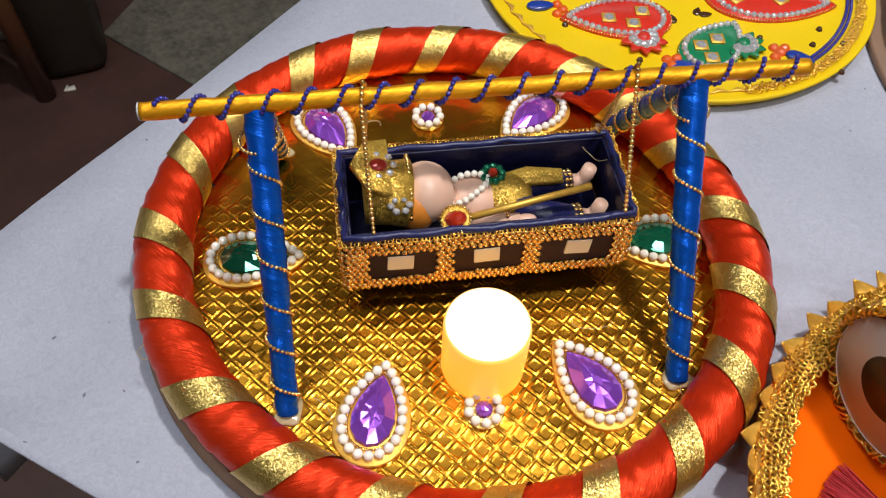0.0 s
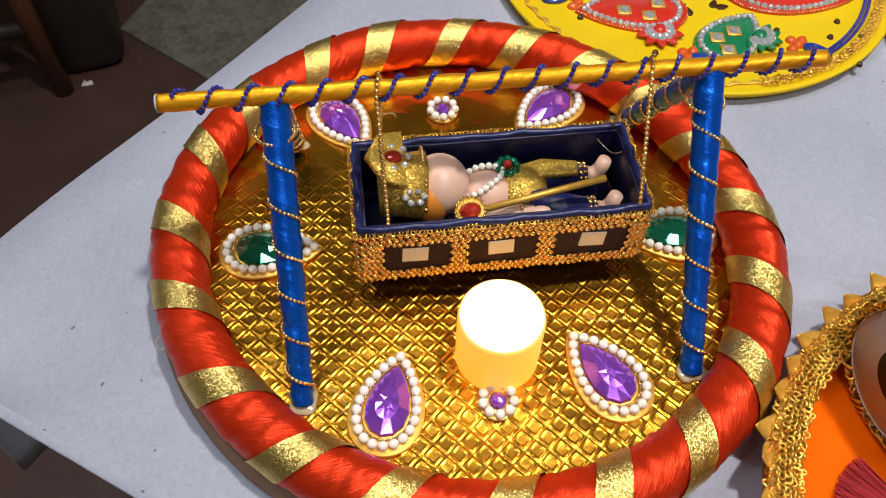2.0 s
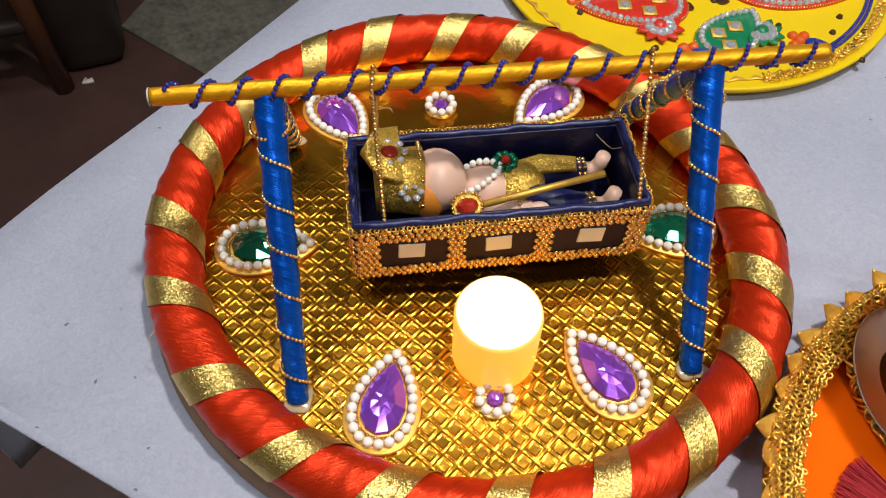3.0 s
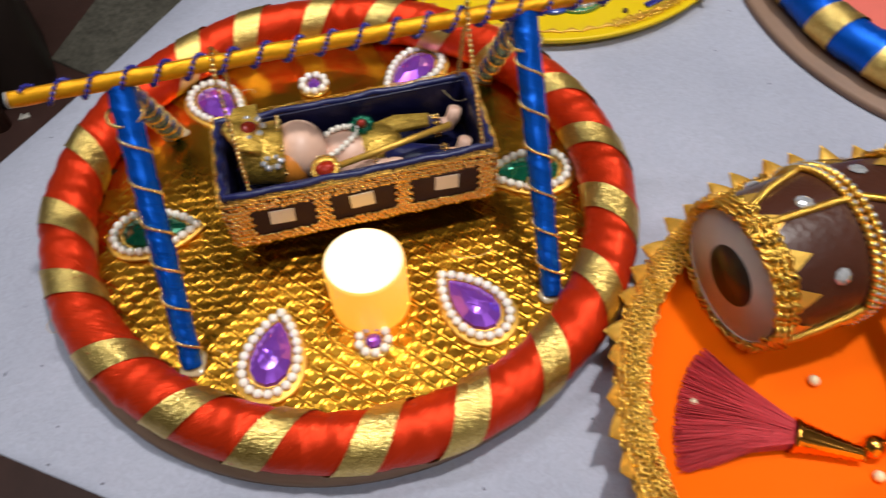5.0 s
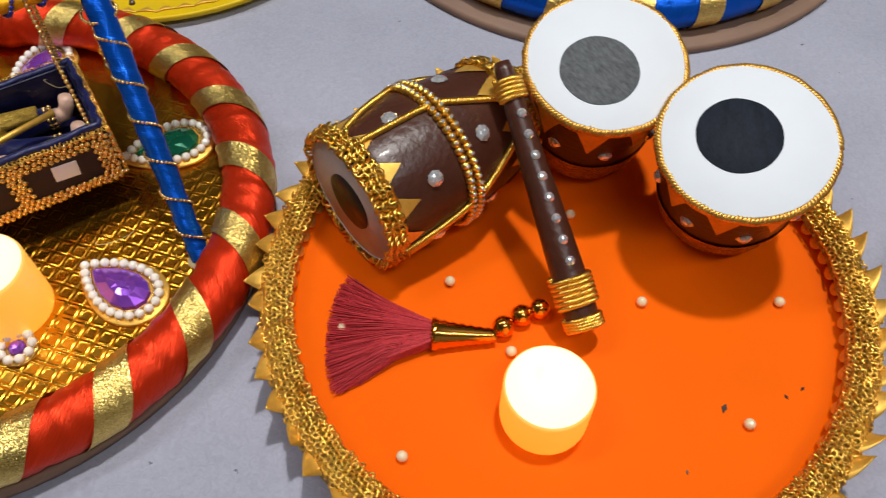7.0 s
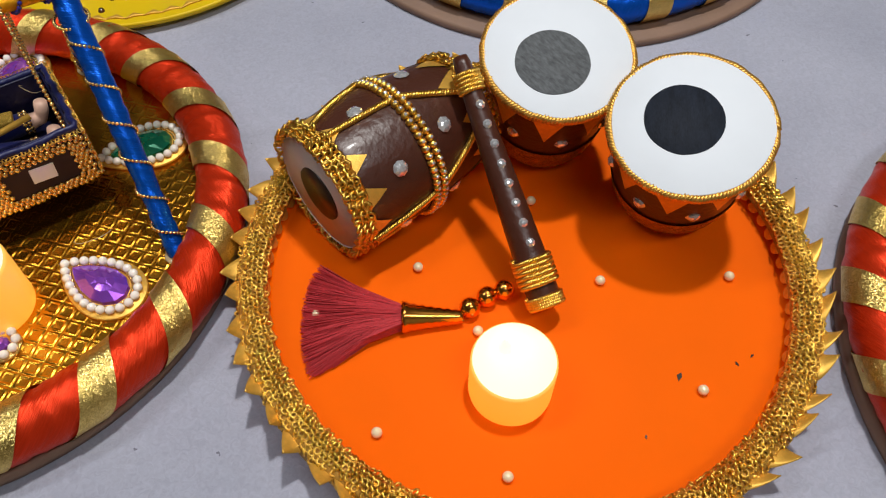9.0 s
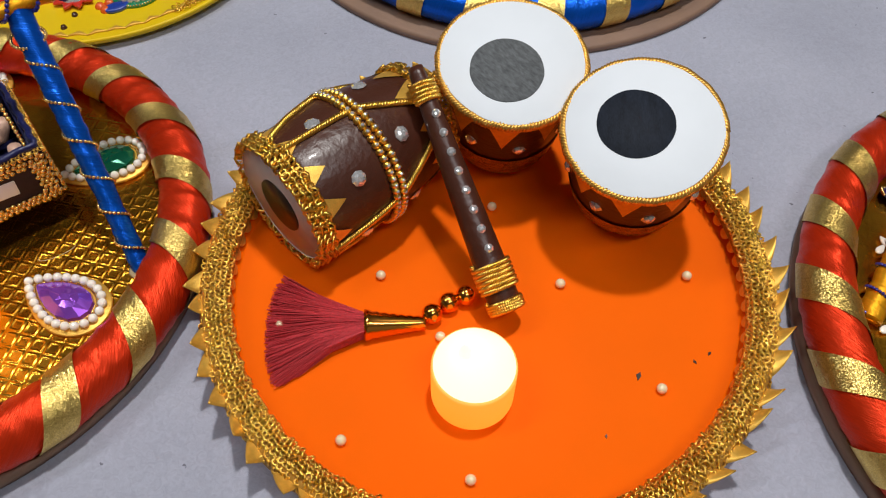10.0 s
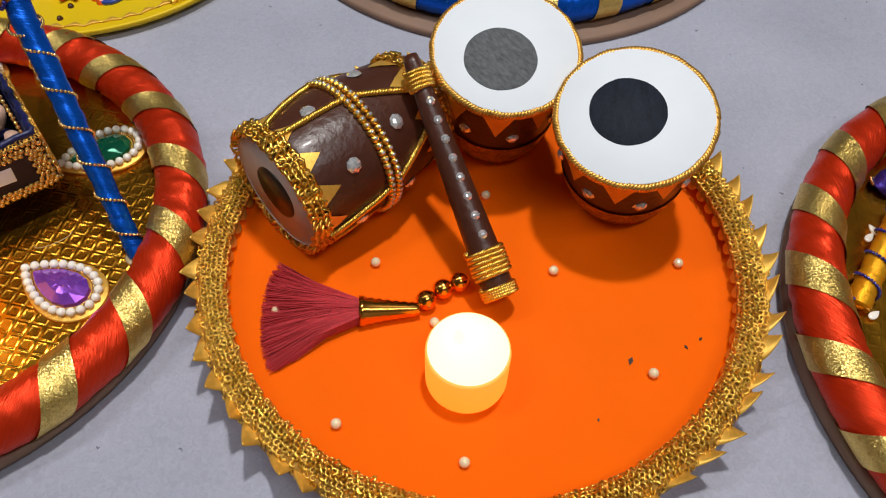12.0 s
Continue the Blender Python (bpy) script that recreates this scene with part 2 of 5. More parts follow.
M_GLUE = material("dry_glue", (0.72, 0.56, 0.32), 0.15, vary=0.2, scale=200, coat=0.8)
M_GLUE.node_tree.nodes["Principled BSDF"].inputs["Transmission Weight"].default_value = 0.35
M_FLOOR = material("dark_red_oxide_floor", (0.060, 0.026, 0.020), 0.55, vary=0.5, scale=6, bump=0.2, bump_scale=60, dist=0.002, fine=0.15)
M_TERRAZZO = material("grey_terrazzo", (0.125, 0.115, 0.09), 0.5, vary=0.55, scale=26, fine=0.7, bump_scale=90)
M_WALL = material("cream_wall_paint", (0.36, 0.33, 0.28), 0.8, vary=0.06, scale=4)
M_CEIL = material("white_ceiling_paint", (0.60, 0.60, 0.58), 0.85, vary=0.04, scale=4)
M_WOOD = material("dark_brown_wood", (0.085, 0.028, 0.010), 0.4, vary=0.45, scale=12, stretch=(6, 6, 0.6), bump=0.3, bump_scale=80, dist=0.001)
M_DARKWOOD = material("blackened_wood", (0.02, 0.012, 0.009), 0.5, vary=0.4, scale=20, bump=0.2, bump_scale=90)
M_SCRAP = material("paper_scrap", (0.6, 0.55, 0.48), 0.7)
M_CANDLE_SIDE = glow("warm_lit_plastic", (0.9, 0.60, 0.20), (1.0, 0.45, 0.03), 0.75)
M_CANDLE_TOP = glow("bright_lit_plastic", (0.92, 0.88, 0.75), (1.0, 0.88, 0.56), 0.42)
M_FLAME = glow("flame_tip_plastic", (0.9, 0.8, 0.4), (1.0, 0.75, 0.25), 3.0)
M_LAMP = glow("lamp_diffuser", (0.9, 0.9, 0.9), (1.0, 0.98, 0.95), 6.0)


# ---- mesh helpers ----
def thing(name, x, y, z, turn=0, label="", category="", group=""):
    ob = new(name)
    ob.empty_display_size = 0.01
    ob.matrix_world = pose(x, y, z, 0, 0, turn)
    return tagged(ob, label, category, group)


def mesh_of(name, bm, mat, smooth=True):
    me = bpy.data.meshes.new(name)
    bmesh.ops.recalc_face_normals(bm, faces=bm.faces)
    bm.to_mesh(me)
    bm.free()
    for m in mat if isinstance(mat, (list, tuple)) else [mat]:
        me.materials.append(m)
    if smooth:
        me.polygons.foreach_set("use_smooth", [True] * len(me.polygons))
    return me


# joined rows of beads, stones, loops and threads, each bit a few millimetres or less
TINY_BITS = ("bead_string", "beaded_edge", "gold_beading", "gold_lace", "stone_trim", "bead_band", "bead_collar",
             "blue_cord", "thread", "thin_cord")


def part(name, bm, mat, parent=None, label="", smooth=True, m=None):
    me = bm if isinstance(bm, bpy.types.Mesh) else mesh_of(name, bm, mat, smooth)
    ob = new(name, me)
    if parent:
        ob.parent = parent
    if m is not None:
        ob.matrix_basis = m
    if label:
        ob["label"] = label
    if name in TINY_BITS:
        ob["kind"] = "stuff"
    return ob


def lathe(profile, segs=48, bm=None):
    """A turned body from (radius, height) pairs."""
    bm = bm or bmesh.new()
    rings = []
    for r, z in profile:
        if r < 1e-6:
            rings.append([bm.verts.new((0, 0, z))])
        else:
            rings.append([bm.verts.new((r * math.cos(2 * math.pi * k / segs), r * math.sin(2 * math.pi * k / segs), z)) for k in range(segs)])
    for a, b in zip(rings, rings[1:]):
        for k in range(segs):
            j = (k + 1) % segs
            if len(a) == 1 and len(b) > 1:
                bm.faces.new((a[0], b[j], b[k]))
            elif len(b) == 1 and len(a) > 1:
                bm.faces.new((a[k], a[j], b[0]))
            elif len(a) > 1:
                bm.faces.new((a[k], a[j], b[j], b[k]))
    return bm


def tube(points, radius, sides=10, bm=None, caps=True, closed=False):
    """A round bar along points; radius: a number or a function of 0..1. UV: u along, v round, in metres."""
    bm = bm or bmesh.new()
    uv = bm.loops.layers.uv.verify()
    pts = [Vector(p) for p in points]
    n = len(pts)
    rings, lengths, up = [], [0.0], None
    for i in range(1, n):
        lengths.append(lengths[-1] + (pts[i] - pts[i - 1]).length)
    for i, p in enumerate(pts):
        if closed:
            t = (pts[(i + 1) % n] - pts[i - 1]).normalized()
        else:
            t = (pts[min(i + 1, n - 1)] - pts[max(i - 1, 0)]).normalized()
        if up is None:
            up = Vector((0, 0, 1)) if abs(t.z) < 0.9 else Vector((1, 0, 0))
        side = t.cross(up).normalized()
        up = side.cross(t).normalized()
        r = radius(i / max(1, n - 1)) if callable(radius) else radius
        rings.append([bm.verts.new(p + r * (math.cos(2 * math.pi * k / sides) * side + math.sin(2 * math.pi * k / sides) * up)) for k in range(sides)])
    girth = 2 * math.pi * (radius(0.5) if callable(radius) else radius)
    for i in range(n if closed else n - 1):
        a, b = rings[i], rings[(i + 1) % n]
        for k in range(sides):
            j = (k + 1) % sides
            f = bm.faces.new((a[k], a[j], b[j], b[k]))
            u1 = lengths[i + 1] if i + 1 < n else lengths[i] + 0.001
            for lo, co in zip(f.loops, ((lengths[i], k), (lengths[i], k + 1), (u1, k + 1), (u1, k))):
                lo[uv].uv = (co[0], co[1] / sides * girth)
    if caps and not closed:
        bm.faces.new(rings[0][::-1])
        bm.faces.new(rings[-1])
    return bm


def braid(points, r, pitch, strands=3, sides=5):
    """A cord of strands twisted round one another along a line."""
    pts = [Vector(p) for p in points]
    total = sum((b - a).length for a, b in zip(pts, pts[1:]))
    fine = spaced(pts, pitch / 7)
    bm = bmesh.new()
    for q in range(strands):
        line, up = [], None
        for i, p in enumerate(fine):
            t = (fine[min(i + 1, len(fine) - 1)] - fine[max(i - 1, 0)]).normalized()
            if up is None:
                up = t.orthogonal().normalized()
            side = t.cross(up).normalized()
            up = side.cross(t).normalized()
            ang = 2 * math.pi * (total / pitch * i / max(1, len(fine) - 1) + q / strands)
            line.append(p + r * 0.55 * (math.cos(ang) * side + math.sin(ang) * up))
        tube(line, r * 0.5, sides, bm)
    return bm


BALL = []
for _i in range(1, 4):
    _z = math.cos(math.pi * _i / 4)
    _r = math.sin(math.pi * _i / 4)
    BALL.append([(_r * math.cos(2 * math.pi * _k / 7), _r * math.sin(2 * math.pi * _k / 7), _z) for _k in range(7)])


def beads(points, r, bm=None):
    """Small round beads, one at each point, joined."""
    bm = bm or bmesh.new()
    for p in points:
        p = Vector(p)
        top, low = bm.verts.new(p + Vector((0, 0, r))), bm.verts.new(p - Vector((0, 0, r)))
        rings = [[bm.verts.new(p + r * Vector(c)) for c in ring] for ring in BALL]
        for k in range(7):
            j = (k + 1) % 7
            bm.faces.new((top, rings[0][k], rings[0][j]))
            bm.faces.new((rings[0][k], rings[1][k], rings[1][j], rings[0][j]))
            bm.faces.new((rings[1][k], rings[2][k], rings[2][j], rings[1][j]))
            bm.faces.new((rings[2][k], low, rings[2][j]))
    return bm


def spaced(points, step, closed=False):
    """Points at even steps along a polyline."""
    pts = [Vector(p) for p in points]
    if closed:
        pts.append(pts[0].copy())
    total = sum((b - a).length for a, b in zip(pts, pts[1:]))
    count = max(1, round(total / step))
    out, i, run = [], 0, 0.0
    for k in range(count if closed else count + 1):
        want = total * k / count
        while i < len(pts) - 2 and run + (pts[i + 1] - pts[i]).length < want:
            run += (pts[i + 1] - pts[i]).length
            i += 1
        seg = pts[i + 1] - pts[i]
        out.append(pts[i] + seg * ((want - run) / max(seg.length, 1e-9)))
    return out


def sphere(r, seg=14, rows=8, squash=1.0):
    return lathe([(r * math.sin(math.pi * i / rows), -squash * r * math.cos(math.pi * i / rows)) for i in range(rows + 1)], seg)


def box(sx, sy, sz, bevel=0.0, centre=(0, 0, 0)):
    bm = bmesh.new()
    bmesh.ops.create_cube(bm, size=1)
    bmesh.ops.transform(bm, matrix=Matrix.Translation(centre) @ Matrix.Diagonal((sx, sy, sz, 1)), verts=bm.verts)
    if bevel:
        bmesh.ops.bevel(bm, geom=list(bm.edges), offset=bevel, segments=2, affect="EDGES", profile=0.5)
    return bm


def slab(outline, z0, z1, bevel=0.0, bm=None):
    """A flat piece of even thickness, with a softened upper edge."""
    bm = bm or bmesh.new()
    c = Vector((sum(p[0] for p in outline) / len(outline), sum(p[1] for p in outline) / len(outline), 0))
    low = [bm.verts.new((p[0], p[1], z0)) for p in outline]
    mid = [bm.verts.new((p[0], p[1], z1 - bevel)) for p in outline]
    n = len(outline)
    layers = [low, mid]
    if bevel:
        for f in (0.35, 1.0):
            ring = []
            for p in outline:
                d = Vector((p[0], p[1], 0)) - c
                q = c + d * (1 - f * bevel / max(d.length, bevel * 2))
                ring.append(bm.verts.new((q.x, q.y, z1 - bevel + bevel * math.sin(f * math.pi / 2))))
            layers.append(ring)
    for a, b in zip(layers, layers[1:]):
        for k in range(n):
            bm.faces.new((a[k], a[(k + 1) % n], b[(k + 1) % n], b[k]))
    bm.faces.new(layers[-1])
    bm.faces.new(low[::-1])
    return bm


def links(points, normals, size, wire, bm=None):
    """Small open loops of gold cord, one at each point, lying across the given normals."""
    bm = bm or bmesh.new()
    rnd = random.Random(3)
    for p, nrm in zip(points, normals):
        p, nrm = Vector(p), Vector(nrm).normalized()
        a = nrm.orthogonal().normalized()
        b = nrm.cross(a)
        tilt = rnd.uniform(-1.3, 1.3)
        p = p + Vector((rnd.uniform(-1, 1), rnd.uniform(-1, 1), rnd.uniform(-0.6, 0.6))) * size * 0.22
        s = size * rnd.uniform(0.85, 1.15)
        ring = []
        for k in range(7):
            ang = 2 * math.pi * k / 7
            c = p + s * (math.cos(ang) * a + math.sin(ang) * b) + nrm * (tilt * s * math.cos(ang + 1.0))
            out = (math.cos(ang) * a + math.sin(ang) * b)
            ring.append([bm.verts.new(c + wire * (math.cos(q) * out + math.sin(q) * nrm)) for q in (0, 2.094, 4.189)])
        for k in range(7):
            A, B = ring[k], ring[(k + 1) % 7]
            for q in range(3):
                bm.faces.new((A[q], A[(q + 1) % 3], B[(q + 1) % 3], B[q]))
    return bm


def circle(r, n, z=0.0, cx=0.0, cy=0.0, start=0.0, end=360.0):
    full = abs(end - start - 360) < 1e-6
    return [(cx + r * math.cos(radians(start + (end - start) * k / (n if full else n - 1))),
             cy + r * math.sin(radians(start + (end - start) * k / (n if full else n - 1))), z) for k in range(n)]


def teardrop(length, width, n=40, point=0.72):
    """Outline of a drop: round end at minus x, tip at plus x."""
    pts = []
    for k in range(n):
        a = 2 * math.pi * k / n
        x = math.cos(a)
        w = math.sin(a) * math.sin(a / 2 if a < math.pi else (2 * math.pi - a) / 2) ** point
        pts.append((x * length / 2, w * width / 2 * 1.2))
    return pts

# ---- the room ----
def room():
    def slab_object(name, sx, sy, sz, x, y, z, mat, label):
        ob = part(name, box(sx, sy, sz), mat, smooth=False)
        ob.location = (x, y, z)
        tagged(ob, label, name.split("_")[0], kind="structure")
    slab_object("floor", 5.0, 5.0, 0.1, 0, 0.4, FLOOR_Z - 0.05, M_FLOOR, "worn dark red-brown oxide floor below the table")
    # ceiling and walls are unseen, added to close the room and dim reflections
    slab_object("ceiling", 5.2, 5.2, 0.1, 0, 0.4, CEIL_Z + 0.05, M_CEIL, "plain white painted ceiling, unseen, closing the room")
    h, zc = CEIL_Z - FLOOR_Z, (CEIL_Z + FLOOR_Z) / 2
    slab_object("wall_north", 5.0, 0.1, h, 0, 2.95, zc, M_WALL, "plain cream painted wall, unseen, closing the room")
    slab_object("wall_south", 5.0, 0.1, h, 0, -2.15, zc, M_WALL, "plain cream painted wall, unseen, closing the room")
    slab_object("wall_east", 0.1, 5.2, h, 2.55, 0.4, zc, M_WALL, "plain cream painted wall, unseen, closing the room")
    slab_object("wall_west", 0.1, 5.2, h, -2.55, 0.4, zc, M_WALL, "plain cream painted wall, unseen, closing the room")
    strip = part("floor_terrazzo", slab([(-0.74, 1.02), (-0.47, 0.86), (0.6, 1.4), (0.9, 2.6), (-0.3, 2.6)], 0, 0.006, 0.002), M_TERRAZZO, smooth=False)
    strip.location = (0, 0, FLOOR_Z)
    tagged(strip, "speckled grey terrazzo floor strip", "floor", kind="structure")


room()


def lamp_fixture(x, y, sx, sy, label):
    root = thing("ceiling_lamp", x, y, CEIL_Z, 0, label, "ceiling lamp")
    part("housing", box(sx + 0.04, sy + 0.04, 0.05, 0.006, (0, 0, -0.025)), M_CEIL, root)


lamp_fixture(0.50, 0.06, 0.12, 0.12, "square white ceiling lamp fixed to the ceiling")
# housings for the added fill lamps
lamp_fixture(-0.75, 0.35, 1.2, 0.12, "long white fill lamp, unseen, added at the ceiling")
lamp_fixture(0.5, -1.0, 1.2, 0.12, "long white fill lamp, unseen, added at the ceiling")


# ---- the table and its cover ----
CORNER = Vector((-0.2620, -0.0780))
EDGE_BACK = Vector((0.515, 0.857)).normalized()
EDGE_FRONT = Vector((0.920, -0.392)).normalized()


def table():
    root = thing("display_table", 0.4, 0.2, FLOOR_Z, 0, "table hidden under a draped grey-lilac cover", "table")
    inv = Vector((0.4, 0.2, FLOOR_Z))
    c = CORNER + (EDGE_BACK + EDGE_FRONT) * 0.06
    quad = [c, c + EDGE_FRONT * 1.5, c + EDGE_FRONT * 1.5 + EDGE_BACK * 1.1, c + EDGE_BACK * 1.1]
    part("tabletop", slab([(p.x - inv.x, p.y - inv.y) for p in quad], -FLOOR_Z - 0.045, -FLOOR_Z - 0.016), M_WOOD, root, smooth=False)
    for i, (a, b) in enumerate(((0.1, 0.1), (1.4, 0.1), (1.4, 1.0), (0.1, 1.0))):
        p = c + EDGE_FRONT * a + EDGE_BACK * b
        part("leg", box(0.05, 0.05, -FLOOR_Z - 0.045, 0.004, (p.x - inv.x, p.y - inv.y, (-FLOOR_Z - 0.045) / 2)), M_WOOD, root)
    bm = bmesh.new()
    na, nb, drop = 70, 56, 0.20
    A = [-drop + (i * drop / 8) for i in range(8)] + [1.55 * i / (na - 9) for i in range(na - 8)]
    B = [-0.006 + (i * 0.006 / 8) for i in range(8)] + [1.15 * i / (nb - 9) for i in range(nb - 8)]
    grid = []
    for a in A:
        row = []
        for b in B:
            over = math.hypot(min(a, 0), min(b, 0))
            p = CORNER + EDGE_FRONT * max(a, 0) + EDGE_BACK * max(b, 0)
            z = 0.0
            if over > 0:
                out = (EDGE_FRONT * min(a, 0) + EDGE_BACK * min(b, 0)).normalized()
                swell = 0.012 + 0.006 * math.sin(17 * a - 13 * b) * min(1, over / 0.1)
                s = min(over, 0.02) / 0.02 * math.pi / 2
                p = p + out * (swell * math.sin(s) + 0.02 * max(0, over - 0.02))
                z = -0.014 * (1 - math.cos(s)) - max(0, over - 0.02)
            else:
                e = min(a, b)
                dip = math.exp(-((a - 0.03) ** 2 + (b - 0.02) ** 2) / 0.003)
                z = -0.006 * dip + 0.0012 * math.sin(60 * a + 25 * b) * math.exp(-e / 0.05)
            row.append(bm.verts.new((p.x, p.y, z)))
        grid.append(row)
    for i in range(len(A) - 1):
        for j in range(len(B) - 1):
            bm.faces.new((grid[i][j], grid[i + 1][j], grid[i + 1][j + 1], grid[i][j + 1]))
    cloth = part("table_cover", bm, M_COVER)
    tagged(cloth, "speckled grey-lilac cloth cover creased at the table corner", "tablecloth")
    mod = cloth.modifiers.new("thickness", "SOLIDIFY")
    mod.thickness, mod.offset = 0.0015, -1


table()


def wooden_stool():
    root = thing("wooden_stool", -0.998, 0.912, FLOOR_Z, 20, "dark brown wooden stool standing on the floor", "stool")
    part("seat", box(0.42, 0.36, 0.04, 0.008, (0, 0, 0.42)), M_WOOD, root)
    for x in (-0.17, 0.17):
        for y in (-0.14, 0.14):
            part("leg", tube([(x, y, 0), (x * 0.98, y * 0.98, 0.2), (x * 0.95, y * 0.95, 0.40)], 0.019, 10), M_WOOD, root)
    for y in (-0.14, 0.14):
        part("stretcher", tube([(-0.17, y, 0.15), (0.17, y, 0.15)], 0.014, 8), M_DARKWOOD, root)


wooden_stool()


def black_box():
    root = thing("black_box", -0.785, 0.975, FLOOR_Z, 25, "black lidded box standing on the dark floor", "box")
    part("body", box(0.13, 0.19, 0.26, 0.03, (0, 0, 0.13)), M_DARKWOOD, root)
    part("lid", box(0.14, 0.20, 0.03, 0.012, (0, 0, 0.276)), M_DARKWOOD, root)


black_box()
scrap = part("paper_scrap", slab([(0, 0), (0.022, 0.003), (0.019, 0.014), (0.010, 0.010), (0.004, 0.018)], 0, 0.006, 0.002), M_SCRAP)
scrap.matrix_basis = pose(-0.76, 0.85, FLOOR_Z, 0, 0, 15)
tagged(scrap, "small white paper scrap lying on the floor", "scrap")


# ---- ornaments glued on plates ----
PEARL_R = 0.0022
PEARL = mesh_of("pearl", sphere(PEARL_R, 12, 8), M_PEARL)


def gem_mesh(length, width, height, mat):
    bm = bmesh.new()
    n = 14
    jit = random.Random(4)
    base = teardrop(length, width, n)
    shift = -length * 0.10
    rings = []
    for f, z in ((1.0, 0.0), (0.97, height * 0.45), (0.52, height * 0.92), (0.20, height)):
        rings.append([bm.verts.new(((x - shift) * f + shift, y * f, z * (1 if f > 0.99 else jit.uniform(0.93, 1.06)))) for x, y in base])
    for a, b in zip(rings, rings[1:]):
        for k in range(n):
            j = (k + 1) % n
            if k % 2:
                bm.faces.new((a[k], a[j], b[j]))
                bm.faces.new((a[k], b[j], b[k]))
            else:
                bm.faces.new((a[k], a[j], b[k]))
                bm.faces.new((a[j], b[j], b[k]))
    bm.faces.new(rings[-1])
    bm.faces.new(rings[0][::-1])
    return mesh_of("gem", bm, mat, smooth=False)


GEM_P = gem_mesh(0.0325, 0.0190, 0.005, M_PURPLE)
GEM_G = gem_mesh(0.0325, 0.0190, 0.005, M_GREEN)


def drop_ornament(root, x, y, turn, gem, colour, length=0.043, width=0.027):
    """A drop-shaped gem with a beaded edge and a row of pearls."""
    back = slab(teardrop(length + 0.0055, width + 0.0055, 48), 0, 0.0012, 0.0004)
    base = part("jewel_ornament", back, M_LEAF, root, colour + " drop gem edged with pearls", m=pose(x, y, 0.0006, 0, 0, turn))
    part("gem", gem, None, base, colour + " faceted drop gem", m=pose(0, 0, 0.0012))
    rim = [(px, py, 0.002) for px, py in teardrop(0.0350, 0.0215, 64)]
    part("beaded_edge", beads(spaced(rim, 0.0013, True), 0.0007), M_BEAD, base)
    line = [(px, py, 0.0012 + PEARL_R * 0.9) for px, py in teardrop(length - 0.002, width - 0.002, 80)]
    for p in spaced(line, PEARL_R * 2.02, True):
        part("pearl", PEARL, None, base, m=pose(*p))


def flower_ornament(root, x, y, mat):
    base = part("flower_ornament", slab(circle(0.0085, 24), 0, 0.001, 0.0004), M_RIBBON, root, "small purple stone in a ring of pearls", m=pose(x, y, 0.0006))
    part("stone", lathe([(0.0, 0.0042), (0.002, 0.0038), (0.0036, 0.002), (0.0038, 0.0)], 10), mat, base, smooth=False, m=pose(0, 0, 0.001))
    for k in range(9):
        part("pearl", PEARL, None, base, m=pose(0.0067 * math.cos(k * 0.698), 0.0067 * math.sin(k * 0.698), 0.0012 + PEARL_R * 0.9))


def wrapped_ring(root, r, minor, tall, z0, satin_mat, angles, skew, width_deg, name="ring", oval=0.0):
    """A stuffed ring wrapped in satin, with gold ribbon wound over it at an angle."""
    def at(theta, v, grow=0.0):
        lump = 1 + 0.02 * math.sin(theta * 10 + 1) + 0.03 * noise.noise((math.cos(theta) * 3, math.sin(theta) * 3, 0.3))
        rr = r + oval * math.cos(2 * theta - radians(280)) + (minor * lump + grow) * math.cos(v)
        return (rr * math.cos(theta), rr * math.sin(theta), z0 + (tall * lump + grow) * math.sin(v))

    def fold(theta, v):
        """Edges of the overlapping satin turns, and the dents between them."""
        w = theta * 42 / (2 * math.pi) - 0.8 * v / (2 * math.pi) + 0.35 * noise.noise((math.cos(theta) * 9, math.sin(theta) * 9, 1.7))
        f = w % 1.0
        step = f if f < 0.85 else (1 - f) / 0.15 * 0.85
        return 0.00065 * step + 0.0007 * noise.noise((math.cos(theta) * 26, math.sin(theta) * 26, v * 0.7))

    bm = bmesh.new()
    uv = bm.loops.layers.uv.verify()
    n, m = 588, 24
    rows = [[bm.verts.new(at(2 * math.pi * i / n, 2 * math.pi * j / m, fold(2 * math.pi * i / n, 2 * math.pi * j / m))) for j in range(m)] for i in range(n)]
    for i in range(n):
        for j in range(m):
            f = bm.faces.new((rows[i][j], rows[(i + 1) % n][j], rows[(i + 1) % n][(j + 1) % m], rows[i][(j + 1) % m]))
            for lo, (a, b) in zip(f.loops, ((i, j), (i + 1, j), (i + 1, j + 1), (i, j + 1))):
                # threads follow the slanting wrap
                lo[uv].uv = (a / n * 2 * math.pi * r - radians(skew) * r * b / m * 2, b / m * 2 * math.pi * minor)
    part(name, bm, satin_mat, root)
    for k, angle in enumerate(angles):
        bm = bmesh.new()
        c = radians(angle)
        w = radians(width_deg) * (1 + 0.06 * math.sin(k * 1.7))
        cols, turns = 7, 26
        g = []
        for j in range(turns + 1):
            v = radians(-70 + 320 * j / turns)
            mid = c + radians(skew) * ((j / turns) - 0.5)
            g.append([bm.verts.new(at(mid + w * (q / (cols - 1) - 0.5), v, 0.0009 + (0.0002 if q in (0, cols - 1) else 0.0001 * math.sin(j * 1.9 + q + k)))) for q in range(cols)])
        for j in range(turns):
            for q in range(cols - 1):
                bm.faces.new((g[j][q], g[j][q + 1], g[j + 1][q + 1], g[j + 1][q]))
        part("gold_ribbon", bm, M_RIBBON, root, "band of woven gold ribbon" if k == 0 else "")


